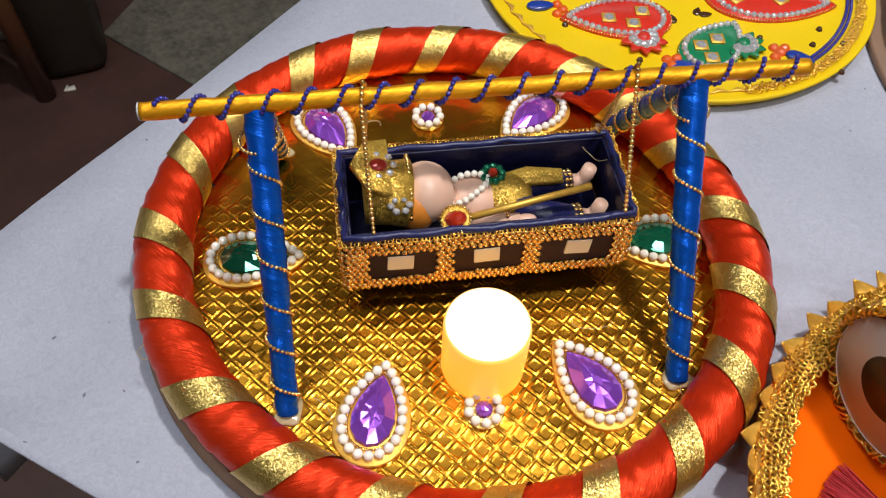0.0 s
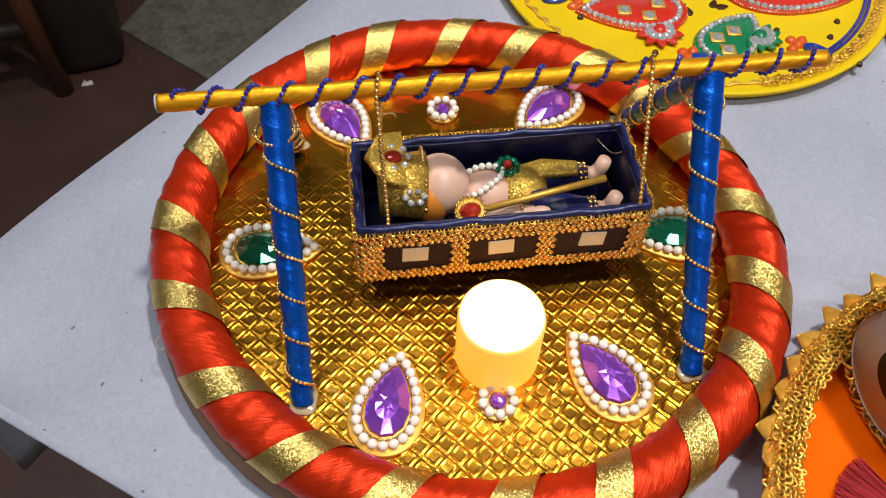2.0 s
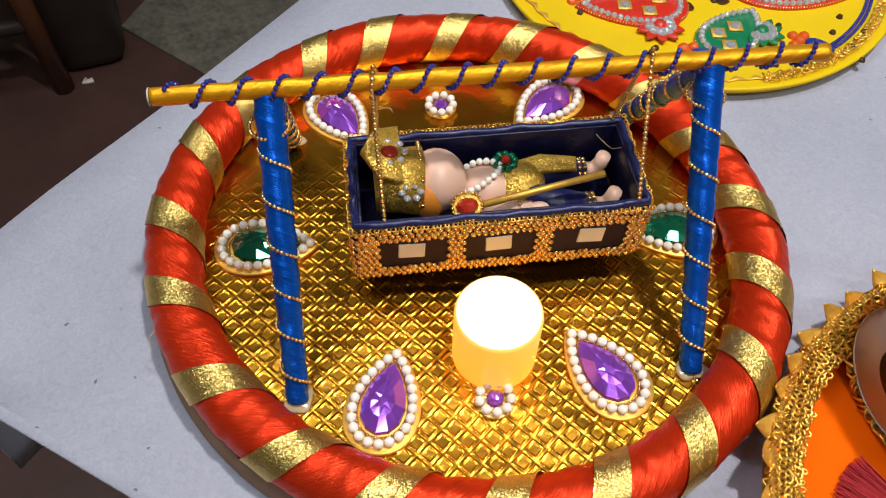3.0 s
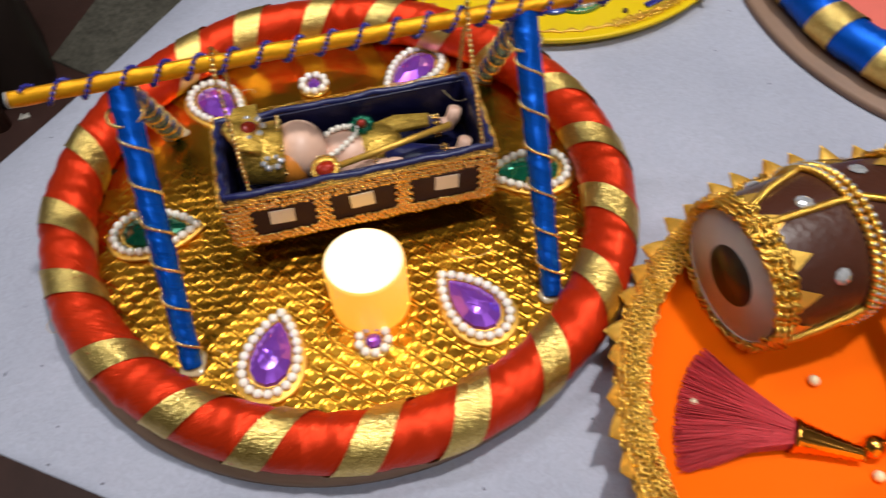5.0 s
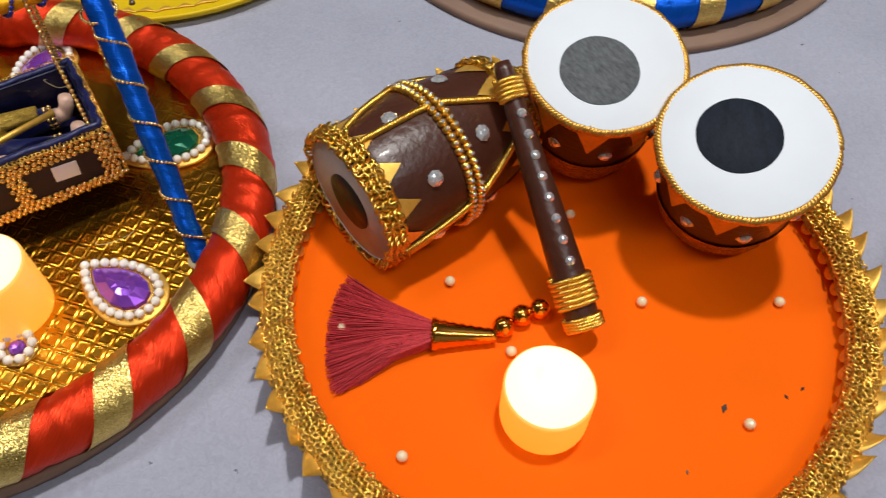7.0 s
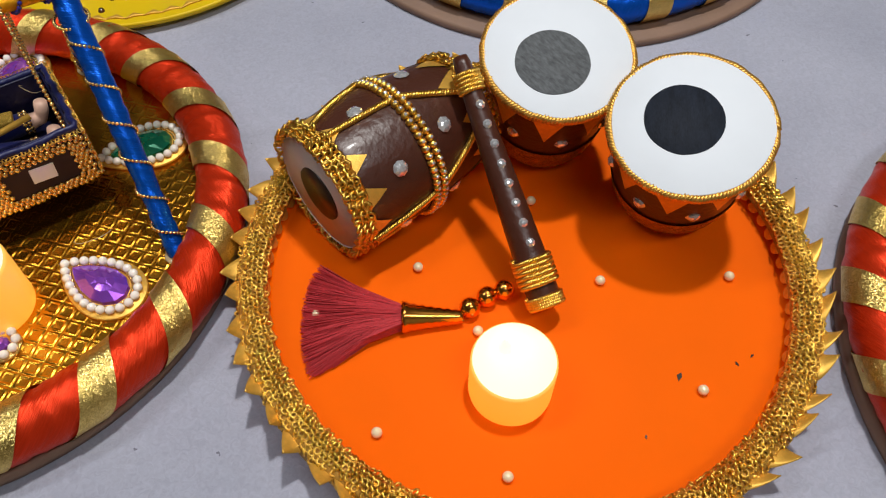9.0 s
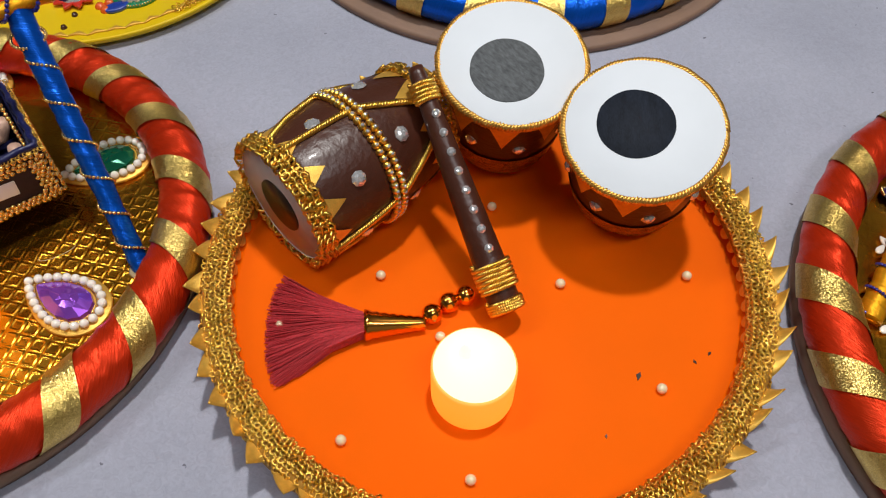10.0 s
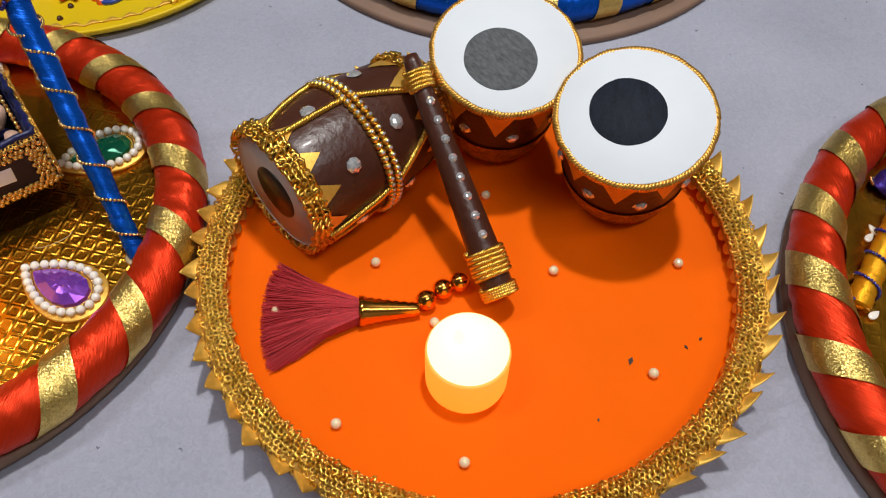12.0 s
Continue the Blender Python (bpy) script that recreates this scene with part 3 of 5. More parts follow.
def embossed_foil(radius, z, pitch, turn):
    """One sheet of gold foil pressed into rows of square studs, uneven, fainter in patches of wear and at the dimmer
    back.
    """
    bm = bmesh.new()
    rnd = random.Random(17)
    steps = int(radius / pitch) + 2
    ca, sa = math.cos(radians(turn)), math.sin(radians(turn))
    corner = {}
    square = ((-1, -1), (0, -1), (1, -1), (1, 0), (1, 1), (0, 1), (-1, 1), (-1, 0))

    def vert(x, y, dz):
        x, y = x * ca - y * sa, x * sa + y * ca
        wave = 0.0009 * noise.noise((x * 38, y * 38, 0.5)) + 0.00025 * noise.noise((x * 130, y * 130, 3.5))
        return bm.verts.new((x, y, z + dz + wave))

    for i in range(-steps, steps + 1):
        for j in range(-steps, steps + 1):
            cx, cy = i * pitch, j * pitch
            if math.hypot(cx, cy) > radius:
                continue
            h = pitch / 2
            yy = cx * sa + cy * ca
            # studs sink towards the back: weaker light put into the shape; noise adds wear
            faded = min(1.0, max(0.06, 0.60 - 7.0 * yy + 0.6 * noise.noise((cx * 22, cy * 22, 2.0)))) * rnd.uniform(0.65, 1.1)
            prev = []
            for sx, sy in square:
                key = (2 * i + sx, 2 * j + sy)
                if key not in corner:
                    corner[key] = vert(cx + sx * h, cy + sy * h, 0.0)
                prev.append(corner[key])
            ox, oy = rnd.uniform(-0.06, 0.06) * h, rnd.uniform(-0.06, 0.06) * h
            for f, dz in ((0.90, 0.00004), (0.78, 0.00042), (0.70, 0.00046), (0.58, 0.0001), (0.44, 0.00008)):
                vs = [vert(cx + ox + sx * h * f, cy + oy + sy * h * f, dz * faded * rnd.uniform(0.75, 1.15)) for sx, sy in square]
                for k in range(8):
                    bm.faces.new((prev[k], prev[(k + 1) % 8], vs[(k + 1) % 8], vs[k]))
                prev = vs
            top = vert(cx + ox, cy + oy, 0.00025 * faded * rnd.uniform(0.3, 1.2))
            for k in range(8):
                bm.faces.new((prev[k], prev[(k + 1) % 8], top))
    return bm


# ---- the red plate that holds the swing ----
P1X, P1Y = -0.0025, -0.0108


def red_plate(x, y, turn, angles, label, ring_r=0.1326, oval=0.0):
    root = thing("decorated_plate", x, y, 0, turn, label, "decorative plate", "round decorated plates on the table")
    part("base", lathe([(0, 0.0), (ring_r + 0.007, 0.0), (ring_r + 0.0118, 0.001), (ring_r + 0.0118, 0.0045), (ring_r + 0.010, 0.0055), (ring_r - 0.006, 0.0055), (ring_r - 0.008, 0.0040), (0, 0.0040)], 96), M_MDF, root)
    part("foil_surface", embossed_foil(ring_r - 0.004, 0.0062, 0.0074, 45 - turn + 8), M_FOIL, root, "embossed gold foil with square studs")
    wrapped_ring(root, ring_r, 0.0125, 0.0125, 0.0175, M_RED, angles, 18, 6.4, oval=oval)
    return root


RIBBON_TURNS = (205, 187, 167, 150.5, 130, 114, 95.5, 78.5, 60.5, 43, 26, 8, 349.5, 331.5, 314, 297, 280, 262, 245, 226)
plate = red_plate(P1X, P1Y, 0, RIBBON_TURNS, "gold foil plate with a red satin ring wound in gold ribbon", oval=0.0035)
SURF = 0.0068


def on_plate(x, y):
    return x - P1X, y - P1Y


def ornaments():
    holder = plate
    def drop(x, y, tx, ty, gem, colour):
        lx, ly = on_plate(x, y)
        drop_ornament(holder, lx, ly, math.degrees(math.atan2(ty, tx)), gem, colour)
    drop(-0.029, -0.096, 0.005, 0.043, GEM_P, "purple")
    drop(0.061, -0.0745, -0.033, 0.039, GEM_P, "purple")
    drop(-0.094, -0.024, 0.046, 0.006, GEM_G, "green")
    drop(0.094, 0.004, -0.046, -0.003, GEM_G, "green")
    drop(-0.073, 0.062, 0.028, -0.033, GEM_P, "purple")
    drop(0.035, 0.083, -0.030, -0.034, GEM_P, "purple")
    for x, y in ((0.016, -0.092), (-0.021, 0.076)):
        flower_ornament(holder, *on_plate(x, y), M_PURPLE)


ornaments()
for ob in plate.children:
    if ob.name.startswith(("jewel", "flower")):
        ob.location.z = SURF


def candle(x, y, z, h, r, label):
    root = thing("led_candle", x, y, z, 0, label, "candle", "lit battery candles")
    part("body", lathe([(0, 0), (r * 0.99, 0), (r, 0.001), (r, h - 0.002), (r * 0.985, h - 0.0006), (r * 0.95, h)], 48), M_CANDLE_SIDE, root, "yellow glowing side")
    part("top", lathe([(r * 0.95, h), (r * 0.90, h - 0.0008), (r * 0.4, h - 0.0016), (0, h - 0.0018)], 48), M_CANDLE_TOP, root, "glowing cream-white top")
    part("flame_tip", lathe([(0.0032, 0), (0.0030, 0.002), (0.0018, 0.005), (0.0007, 0.0072), (0, 0.0078)], 14), M_FLAME, root, "pale yellow plastic flame", m=pose(-0.001, 0.007, h - 0.0018))


candle(0.0145, -0.0695, 0.0068, 0.0335, 0.0180, "lit cream battery candle standing on gold foil")


# ---- the swing frame ----
BAR_Z = 0.107
BAR_L, BAR_R = Vector((-0.119, -0.031, BAR_Z)), Vector((0.1335, 0.0195, BAR_Z))
TOP_L, TOP_R = Vector((-0.078, -0.0225, BAR_Z - 0.004)), Vector((0.0885, 0.011, BAR_Z - 0.004))


def winding(a, b, r, turns, step, phase=0.0, lean=0.0):
    """Points of a bead string wound round the line from a to b."""
    a, b = Vector(a), Vector(b)
    axis = (b - a).normalized()
    u = axis.orthogonal().normalized()
    w = axis.cross(u)
    fine = []
    for k in range(int(turns * 40) + 1):
        s = k / (turns * 40)
        ang = phase - 2 * math.pi * turns * s
        fine.append(a.lerp(b, s) + r * (math.cos(ang) * u + math.sin(ang) * w))
    return spaced(fine, step)


def wrapped_bar(name, a, b, r, mat, root, label, lumps=0.06, taper=0.0, turns=9):
    """A stick wound in satin ribbon: each turn laps over the last."""
    a, b = Vector(a), Vector(b)
    n, sides = 170, 20
    bm = bmesh.new()
    uv = bm.loops.layers.uv.verify()
    axis = (b - a).normalized()
    u = axis.orthogonal().normalized()
    w = axis.cross(u)
    length = (b - a).length
    shift = a.x * 7 + a.y * 11
    rings = []
    for i in range(n + 1):
        s = i / n
        ring = []
        for k in range(sides):
            ang = 2 * math.pi * k / sides
            f = (s * turns + k / sides) % 1.0
            lap = f if f < 0.88 else (1 - f) / 0.12 * 0.88
            lump = lumps * (noise.noise((s * 16, shift, math.cos(ang))) + 0.5 * noise.noise((s * 45, shift, math.sin(ang) * 2)))
            rr = r * (1 + taper * s) * (0.97 + 0.09 * lap + 1.6 * lump)
            ring.append(bm.verts.new(a + axis * length * s + rr * (math.cos(ang) * u + math.sin(ang) * w)))
        rings.append(ring)
    for i in range(n):
        for k in range(sides):
            j = (k + 1) % sides
            f = bm.faces.new((rings[i][k], rings[i][j], rings[i + 1][j], rings[i + 1][k]))
            for lo, (p, q) in zip(f.loops, ((i, k), (i, k + 1), (i + 1, k + 1), (i + 1, k))):
                lo[uv].uv = (p / n * length + q / sides * length / turns, q / sides * 2 * math.pi * r)
    bm.faces.new(rings[0][::-1])
    bm.faces.new(rings[-1])
    return part(name, bm, mat, root, label)


def swing_frame():
    root = thing("swing_frame", 0, 0, SURF, 0, "toy swing stand wrapped in blue and yellow satin and bead strings", "swing stand")
    o = Vector((0, 0, SURF))
    bar = wrapped_bar("crossbar", BAR_L - o, BAR_R - o, 0.0034, M_YELLOW_SATIN, root, "yellow satin crossbar wound with blue beads", 0.05)
    part("bead_string", beads(winding(BAR_L - o + Vector((0.006, 0.001, 0)), BAR_R - o - Vector((0.004, 0.001, 0)), 0.0043, 18.2, 0.0022, 1.0), 0.0011), M_BLUEBEAD, bar, "string of dark blue beads")
    part("end_cap", lathe([(0.0036, 0), (0.0034, 0.0006), (0, 0.0007)], 16), M_WHITE, bar, "bare white paper end", m=Matrix.Translation(BAR_L - o) @ (BAR_L - BAR_R).normalized().to_track_quat("Z", "Y").to_matrix().to_4x4())
    feet = (
        ("front_post", TOP_L, Vector((-0.065, -0.099, SURF)), 0.0051),
        ("front_post", TOP_R, Vector((0.0985, -0.070, SURF)), 0.0051),
        ("back_post", TOP_L, Vector((-0.096, 0.045, SURF)), 0.0046),
        ("back_post", TOP_R, Vector((0.0755, 0.078, SURF)), 0.0046),
    )
    for name, top, foot, r in feet:
        tip = top + (top - foot).normalized() * 0.002
        post = wrapped_bar(name, foot - o, tip - o, r * 0.92, M_BLUE, root, "blue satin post wound with gold beads", 0.04, 0.25)
        part("bead_string", beads(winding(foot - o + (tip - foot) * 0.03, tip - o - (tip - foot) * 0.10, r * 1.12, 6.2, 0.0018, 0.6), 0.0009), M_BEAD, post, "string of small gold beads")
        rag = [(0.0066 * (1 + 0.45 * noise.noise((math.cos(q * 0.26) * 1.4, math.sin(q * 0.26) * 1.4, foot.x * 40))) * math.cos(q * 0.2618), 0.0060 * (1 + 0.45 * noise.noise((math.cos(q * 0.26) * 1.4, math.sin(q * 0.26) * 1.4, foot.x * 40))) * math.sin(q * 0.2618)) for q in range(24)]
        part("glue_blob", slab(rag, 0, 0.0012, 0.0008), M_GLUE, post, "dried clear glue at the foot", m=Matrix.Translation(foot - o))
    for top in (TOP_R, TOP_L):
        ring = circle(0.0075, 40, 0)
        part("bead_collar", beads(spaced([Vector(c) + top - o + Vector((0.0, -0.006, -0.009)) for c in ring], 0.0016, True), 0.0009), M_BEAD, root)


swing_frame()


# ---- the cradle ----
CR_TURN = 11.6
CR_L, CR_W, CR_H = 0.1215, 0.0475, 0.0325
CR_X, CR_Y, CR_Z = 0.0090, -0.0090, 0.0228


STRING_BEAD = mesh_of("bead", beads([(0, 0, 0)], 0.00112), M_BEAD)


def cradle():
    root = thing("cradle", CR_X, CR_Y, CR_Z, CR_TURN, "navy satin lined toy cradle with gold beaded sides, hanging on strings", "cradle")
    L, W, H, t = CR_L / 2, CR_W / 2, CR_H, 0.0025
    part("floor_panel", box(2 * L - 2 * t, 2 * W - 2 * t, 0.003, 0.0005, (0, 0, 0.0015)), M_NAVY, root)
    for name, sx, sy, x, y in (("front_panel", 2 * L, t, 0, -W), ("back_panel", 2 * L, t, 0, W), ("side_panel", t, 2 * W, -L, 0), ("side_panel", t, 2 * W, L, 0)):
        part(name, box(sx + 0.0004, sy, H, 0.0006, (x, y, H / 2)), M_MAROON, root, "dark maroon cloth side")
    for sx, sy, x, y in ((2 * L - 2 * t, 0.0012, 0, -W + t * 0.9), (2 * L - 2 * t, 0.0012, 0, W - t * 0.9), (0.0012, 2 * W - 2 * t, -L + t * 0.9, 0), (0.0012, 2 * W - 2 * t, L - t * 0.9, 0)):
        part("lining", box(sx, sy, H - 0.004, 0.0004, (x, y, H / 2 + 0.002)), M_NAVY, root, "navy satin lining")
    rim = []
    for (ax, ay), (bx, by) in (((-L, -W), (L, -W)), ((L, -W), (L, W)), ((L, W), (-L, W)), ((-L, W), (-L, -W))):
        for k in range(16):
            s = k / 16
            rim.append((ax + (bx - ax) * s + 0.0006 * math.sin(k * 1.9), ay + (by - ay) * s + 0.0006 * math.cos(k * 2.1), H + 0.0004 * math.sin(k * 1.3)))
    part("padded_rim", tube(rim, 0.0016, 10, closed=True), M_NAVY_EDGE, root, "padded navy satin rim")
    out, r = 0.0019, 0.00142
    rnd = random.Random(21)

    def beaded(x0, x1, z0, z1, place):
        """A field of close-set beads in staggered rows; place() turns (along, up) into a point."""
        rows = max(2, round((z1 - z0) / 0.0023))
        cols = max(2, round((x1 - x0) / 0.0027))
        pts = []
        for i in range(rows + 1):
            for j in range(cols + 1):
                x = x0 + (x1 - x0) * (j + 0.5 * (i % 2)) / (cols + 0.5)
                z = z0 + (z1 - z0) * i / rows
                pts.append(place(x + rnd.uniform(-1, 1) * 0.0003, z + rnd.uniform(-1, 1) * 0.00025, rnd.uniform(-0.0004, 0.0004)))
        return pts

    def front(x, z, d):
        return x, -W - out + d, z

    pts = beaded(-L, L, 0.0006, 0.0046, front) + beaded(-L, L, H - 0.0085, H - 0.0032, front)
    for x0, x1 in ((-L, -L + 0.0085), (-L * 0.37, -L * 0.37 + 0.0062), (L * 0.25, L * 0.25 + 0.0062), (L - 0.0062, L)):
        pts += beaded(x0, x1, 0.0060, H - 0.0095, front)
    part("gold_beading", beads(pts, r), M_BEAD, root, "rows of gold beads on the front")
    for s in (-1, 1):
        def side(y, z, d, s=s):
            return s * (L + out + d), y, z
        pts = beaded(-W, W, 0.0006, 0.0046, side) + beaded(-W, W, H - 0.0085, H - 0.0032, side)
        for y0, y1 in ((-W, -W + 0.0070), (W - 0.0070, W)):
            pts += beaded(y0, y1, 0.0060, H - 0.0095, side)
        part("gold_beading", beads(pts, r), M_BEAD, root)

    def rear(x, z, d):
        return x, W + out + d, z

    part("gold_beading", beads(beaded(-L, L, 0.0006, 0.0046, rear) + beaded(-L, L, H - 0.0085, H - 0.0032, rear), r), M_BEAD, root)
    fy = -W - out
    edge = [(-L - 0.0020, -W - 0.0020), (L + 0.0020, -W - 0.0020), (L + 0.0020, W + 0.0020), (-L - 0.0020, W + 0.0020)]
    line = spaced([(x, y, H - 0.0012 if y < 0 else H + 0.0008) for x, y in edge], 0.0017, True)
    part("thin_cord", links(line, [(0.2, -0.3, 1)] * len(line), 0.0009, 0.0003), M_BRAID, root, "thin gold cord under the rim")
    for x, lean in ((-L * 0.63, 3), (-L * 0.02, -2), (L * 0.64, 4)):
        part("mirror", box(0.0112, 0.0012, 0.0086, 0.0003), M_MIRROR, root, "small rectangular mirror", smooth=False, m=pose(x, fy + 0.0006, H * 0.47, -3, lean, 0))
    # bead strings up to the crossbar
    inv = root.matrix_world.inverted()
    for x, y in ((-L + 0.012, -W), (L - 0.004, -W)):
        foot = Vector((x, y - 0.0015, H - 0.004))
        world_foot = root.matrix_world @ foot
        d = BAR_R - BAR_L
        s = (world_foot - BAR_L).dot(d) / d.dot(d)
        top = inv @ (BAR_L + d * s + Vector((0, -0.0055, 0)))
        over = inv @ (BAR_L + d * s + Vector((0, 0.001, 0.0062)))
        back = inv @ (BAR_L + d * s + Vector((0, 0.0062, -0.001)))
        foot2 = Vector((x, W + 0.0015, H - 0.004))
        for line in ([foot, top, over], [over, back, foot2]):
            cord = part("hanging_string", tube(line, 0.00025, 6), M_BEAD, root, "string of gold beads")
            for p in spaced(line, 0.0022):
                part("bead", STRING_BEAD, None, cord, m=pose(*p))


cradle()
CR_M = pose(CR_X, CR_Y, CR_Z, 0, 0, CR_TURN)


def doll():
    """One plain small figure: head, crown, trunk, limbs."""
    bm = bmesh.new()
    mats = [M_SKIN, M_GOLDCLOTH, M_NAVY_EDGE, M_PEARL, M_GREEN, M_HAIR, M_BEAD, M_REDGEM, M_STONE]
    def add(sub, idx, m):
        for f in sub.faces:
            f.material_index = idx
        bmesh.ops.transform(sub, matrix=m, verts=sub.verts)
        me = bpy.data.meshes.new("tmp")
        sub.to_mesh(me)
        sub.free()
        before = len(bm.faces)
        bm.from_mesh(me)
        bpy.data.meshes.remove(me)
        bm.faces.ensure_lookup_table()
        for f in bm.faces[before:]:
            f.material_index = idx
    S = lambda sx, sy, sz: Matrix.Diagonal((sx, sy, sz, 1))
    HEAD = pose(-0.0185, 0.0008, 0.0210) @ S(1.15, 1.06, 1.04) @ pose(0.0185, 0.001, -0.021)
    add(sphere(0.0120, 24, 14), 0, pose(-0.0180, 0.0006, 0.0210) @ S(0.96, 1.06, 0.94))
    add(sphere(0.0118, 20, 12), 5, HEAD @ pose(-0.0215, -0.0075, 0.0190) @ S(0.55, 0.6, 0.75))
    add(tube([(-0.024, -0.001, 0.021), (-0.031, -0.001, 0.022), (-0.039, -0.001, 0.022)], lambda s: 0.0128 - 0.002 * s, 24), 1, HEAD)
    add(slab([(0, -0.013), (-0.008, -0.011), (-0.013, 0), (-0.008, 0.011), (0, 0.013)], 0, 0.002, 0.0005), 1, HEAD @ pose(-0.030, 0.001, 0.0330, 0, 12, 0))
    add(sphere(0.0033, 12, 8, 0.6), 7, HEAD @ pose(-0.0335, 0.001, 0.0352))
    add(beads([(-0.0335 + 0.0052 * math.cos(a * 0.785), 0.001 + 0.0052 * math.sin(a * 0.785), 0.0350) for a in range(8)], 0.0014), 8, HEAD)
    add(beads([(-0.0275 + 0.003 * math.cos(a * 1.047), -0.0125 + 0.003 * math.sin(a * 1.047), 0.0285) for a in range(6)], 0.0014), 8, HEAD)
    add(beads(spaced([(-0.024, -0.0135, 0.022), (-0.0235, -0.009, 0.0305), (-0.0235, 0, 0.0335), (-0.0235, 0.009, 0.0305), (-0.024, 0.0125, 0.022)], 0.0016), 0.0009), 6, HEAD)
    add(sphere(0.010, 20, 12), 0, pose(0.001, 0.001, 0.0145) @ S(1.15, 0.95, 0.72))
    add(beads(spaced([(-0.008, 0.006, 0.019), (-0.002, 0.0075, 0.0215), (0.004, 0.007, 0.022), (0.008, 0.004, 0.0215), (0.004, -0.001, 0.0225), (-0.002, -0.005, 0.0215), (-0.008, -0.006, 0.019)], 0.0027), 0.0015), 3, Matrix.Identity(4))
    add(beads(spaced([(-0.0085, 0.003, 0.0195), (-0.0075, -0.001, 0.021), (-0.0085, -0.005, 0.0195)], 0.0026), 0.0014), 3, Matrix.Identity(4))
    add(sphere(0.0098, 20, 12), 1, pose(0.0145, 0.0015, 0.014) @ S(1.1, 1.05, 0.78))
    add(beads([(0.0095 + 0.0038 * math.cos(a * 0.698), 0.0065 + 0.0038 * math.sin(a * 0.698), 0.0215) for a in range(9)], 0.0018), 4, Matrix.Identity(4))
    add(sphere(0.002, 10, 6), 7, pose(0.0095, 0.0065, 0.0225))
    add(slab([(0.012, 0.008), (0.024, 0.0115), (0.0385, 0.0085), (0.0375, 0.002), (0.024, 0.002), (0.014, 0.0)], 0.0175, 0.0195, 0.0008), 1, Matrix.Identity(4))
    for y, z in ((0.0085, 0.0115), (-0.0085, 0.0115)):
        add(tube([(0.017, y * 0.6, 0.012), (0.030, y, z), (0.043, y * 1.08, 0.0095)], lambda s: 0.0074 - 0.003 * s, 14), 2, Matrix.Identity(4))
        add(tube([(0.043, y * 1.08, 0.0095), (0.0475, y * 1.1, 0.0095), (0.0495, y * 1.1, 0.013), (0.0505, y * 1.1, 0.0175)], lambda s: 0.0036 - 0.0008 * s, 12), 0, Matrix.Identity(4))
        for dx in (0.0405, 0.0425):
            ring = [(dx, y * 1.08 + 0.0046 * math.cos(a * 0.524), 0.0097 + 0.0046 * math.sin(a * 0.524)) for a in range(12)]
            add(beads(ring, 0.0011), 6, Matrix.Identity(4))
    add(tube([(-0.004, -0.010, 0.0145), (0.003, -0.0125, 0.0165), (0.010, -0.0145, 0.0185), (0.0165, -0.0155, 0.0195)], lambda s: 0.0036 - 0.001 * s, 12), 0, Matrix.Identity(4))
    add(sphere(0.0033, 12, 8), 0, pose(0.0185, -0.0158, 0.0195) @ S(1.35, 0.8, 0.6))
    add(beads([(0.0115, -0.0148 + 0.0034 * math.cos(a * 0.6), 0.0188 + 0.0034 * math.sin(a * 0.6)) for a in range(10)], 0.0008), 6, Matrix.Identity(4))
    ob = part("doll", bm, mats)
    ob.matrix_basis = CR_M @ pose(-0.0045, 0.0015, 0.0040) @ Matrix.Diagonal((1.12, 1.12, 1.12, 1))
    return tagged(ob, "small plain doll in gold crown and cloth lying in the cradle", "doll")


doll()


def toy_mace():
    root = thing("toy_mace", 0, 0, 0, 0, "thin gold toy rod with red jewelled head across the cradle", "toy")
    root.matrix_world = CR_M @ pose(-0.0105, -0.0180, 0.0325)
    end = Vector((0.056, 0.0105, 0.0015))
    part("rod", tube([(0, 0, 0), end * 0.5, end], 0.00155, 10), M_LEAF, root, "gold foil rod")
    head = part("head", slab(circle(0.0062, 28), -0.0010, 0.0012, 0.0005), M_GOLDCLOTH, root, m=pose(-0.004, -0.0008, 0.0006, 20, -6, 0))
    part("gem", lathe([(0, 0.0034), (0.0026, 0.0028), (0.0042, 0.0012), (0.0044, 0)], 12), M_REDGEM, head, "red oval gem", smooth=False, m=pose(0, 0, 0.0012) @ Matrix.Diagonal((1.1, 0.8, 1, 1)))
    part("beaded_edge", beads([(0.0062 * math.cos(a * 0.262), 0.0062 * math.sin(a * 0.262), 0.0012) for a in range(24)], 0.0008), M_BEAD, head)


toy_mace()

# ---- the orange plate ----
P2X, P2Y = 0.2495, -0.1425
P2_FLOOR = 0.009
P2_R = 0.1203


def horn(w, h):
    """A small folded gold point: its base on the rim, its tip outwards and up."""
    bm = bmesh.new()
    rows = []
    for i in range(8):
        s = i / 7
        half = w / 2 * (1 - s ** 1.4)
        lift = 0.0030 * s * s
        rows.append([bm.verts.new((h * s, half * q + 0.0058 * s ** 1.6, lift + 0.0016 * (1 - q * q) * (1 - s))) for q in (-1, -0.5, 0, 0.5, 1)])
    for a, b in zip(rows, rows[1:]):
        for k in range(4):
            bm.faces.new((a[k], a[k + 1], b[k + 1], b[k]))
    bmesh.ops.remove_doubles(bm, verts=bm.verts, dist=1e-6)
    bmesh.ops.solidify(bm, geom=bm.faces[:], thickness=0.0005)
    return bm


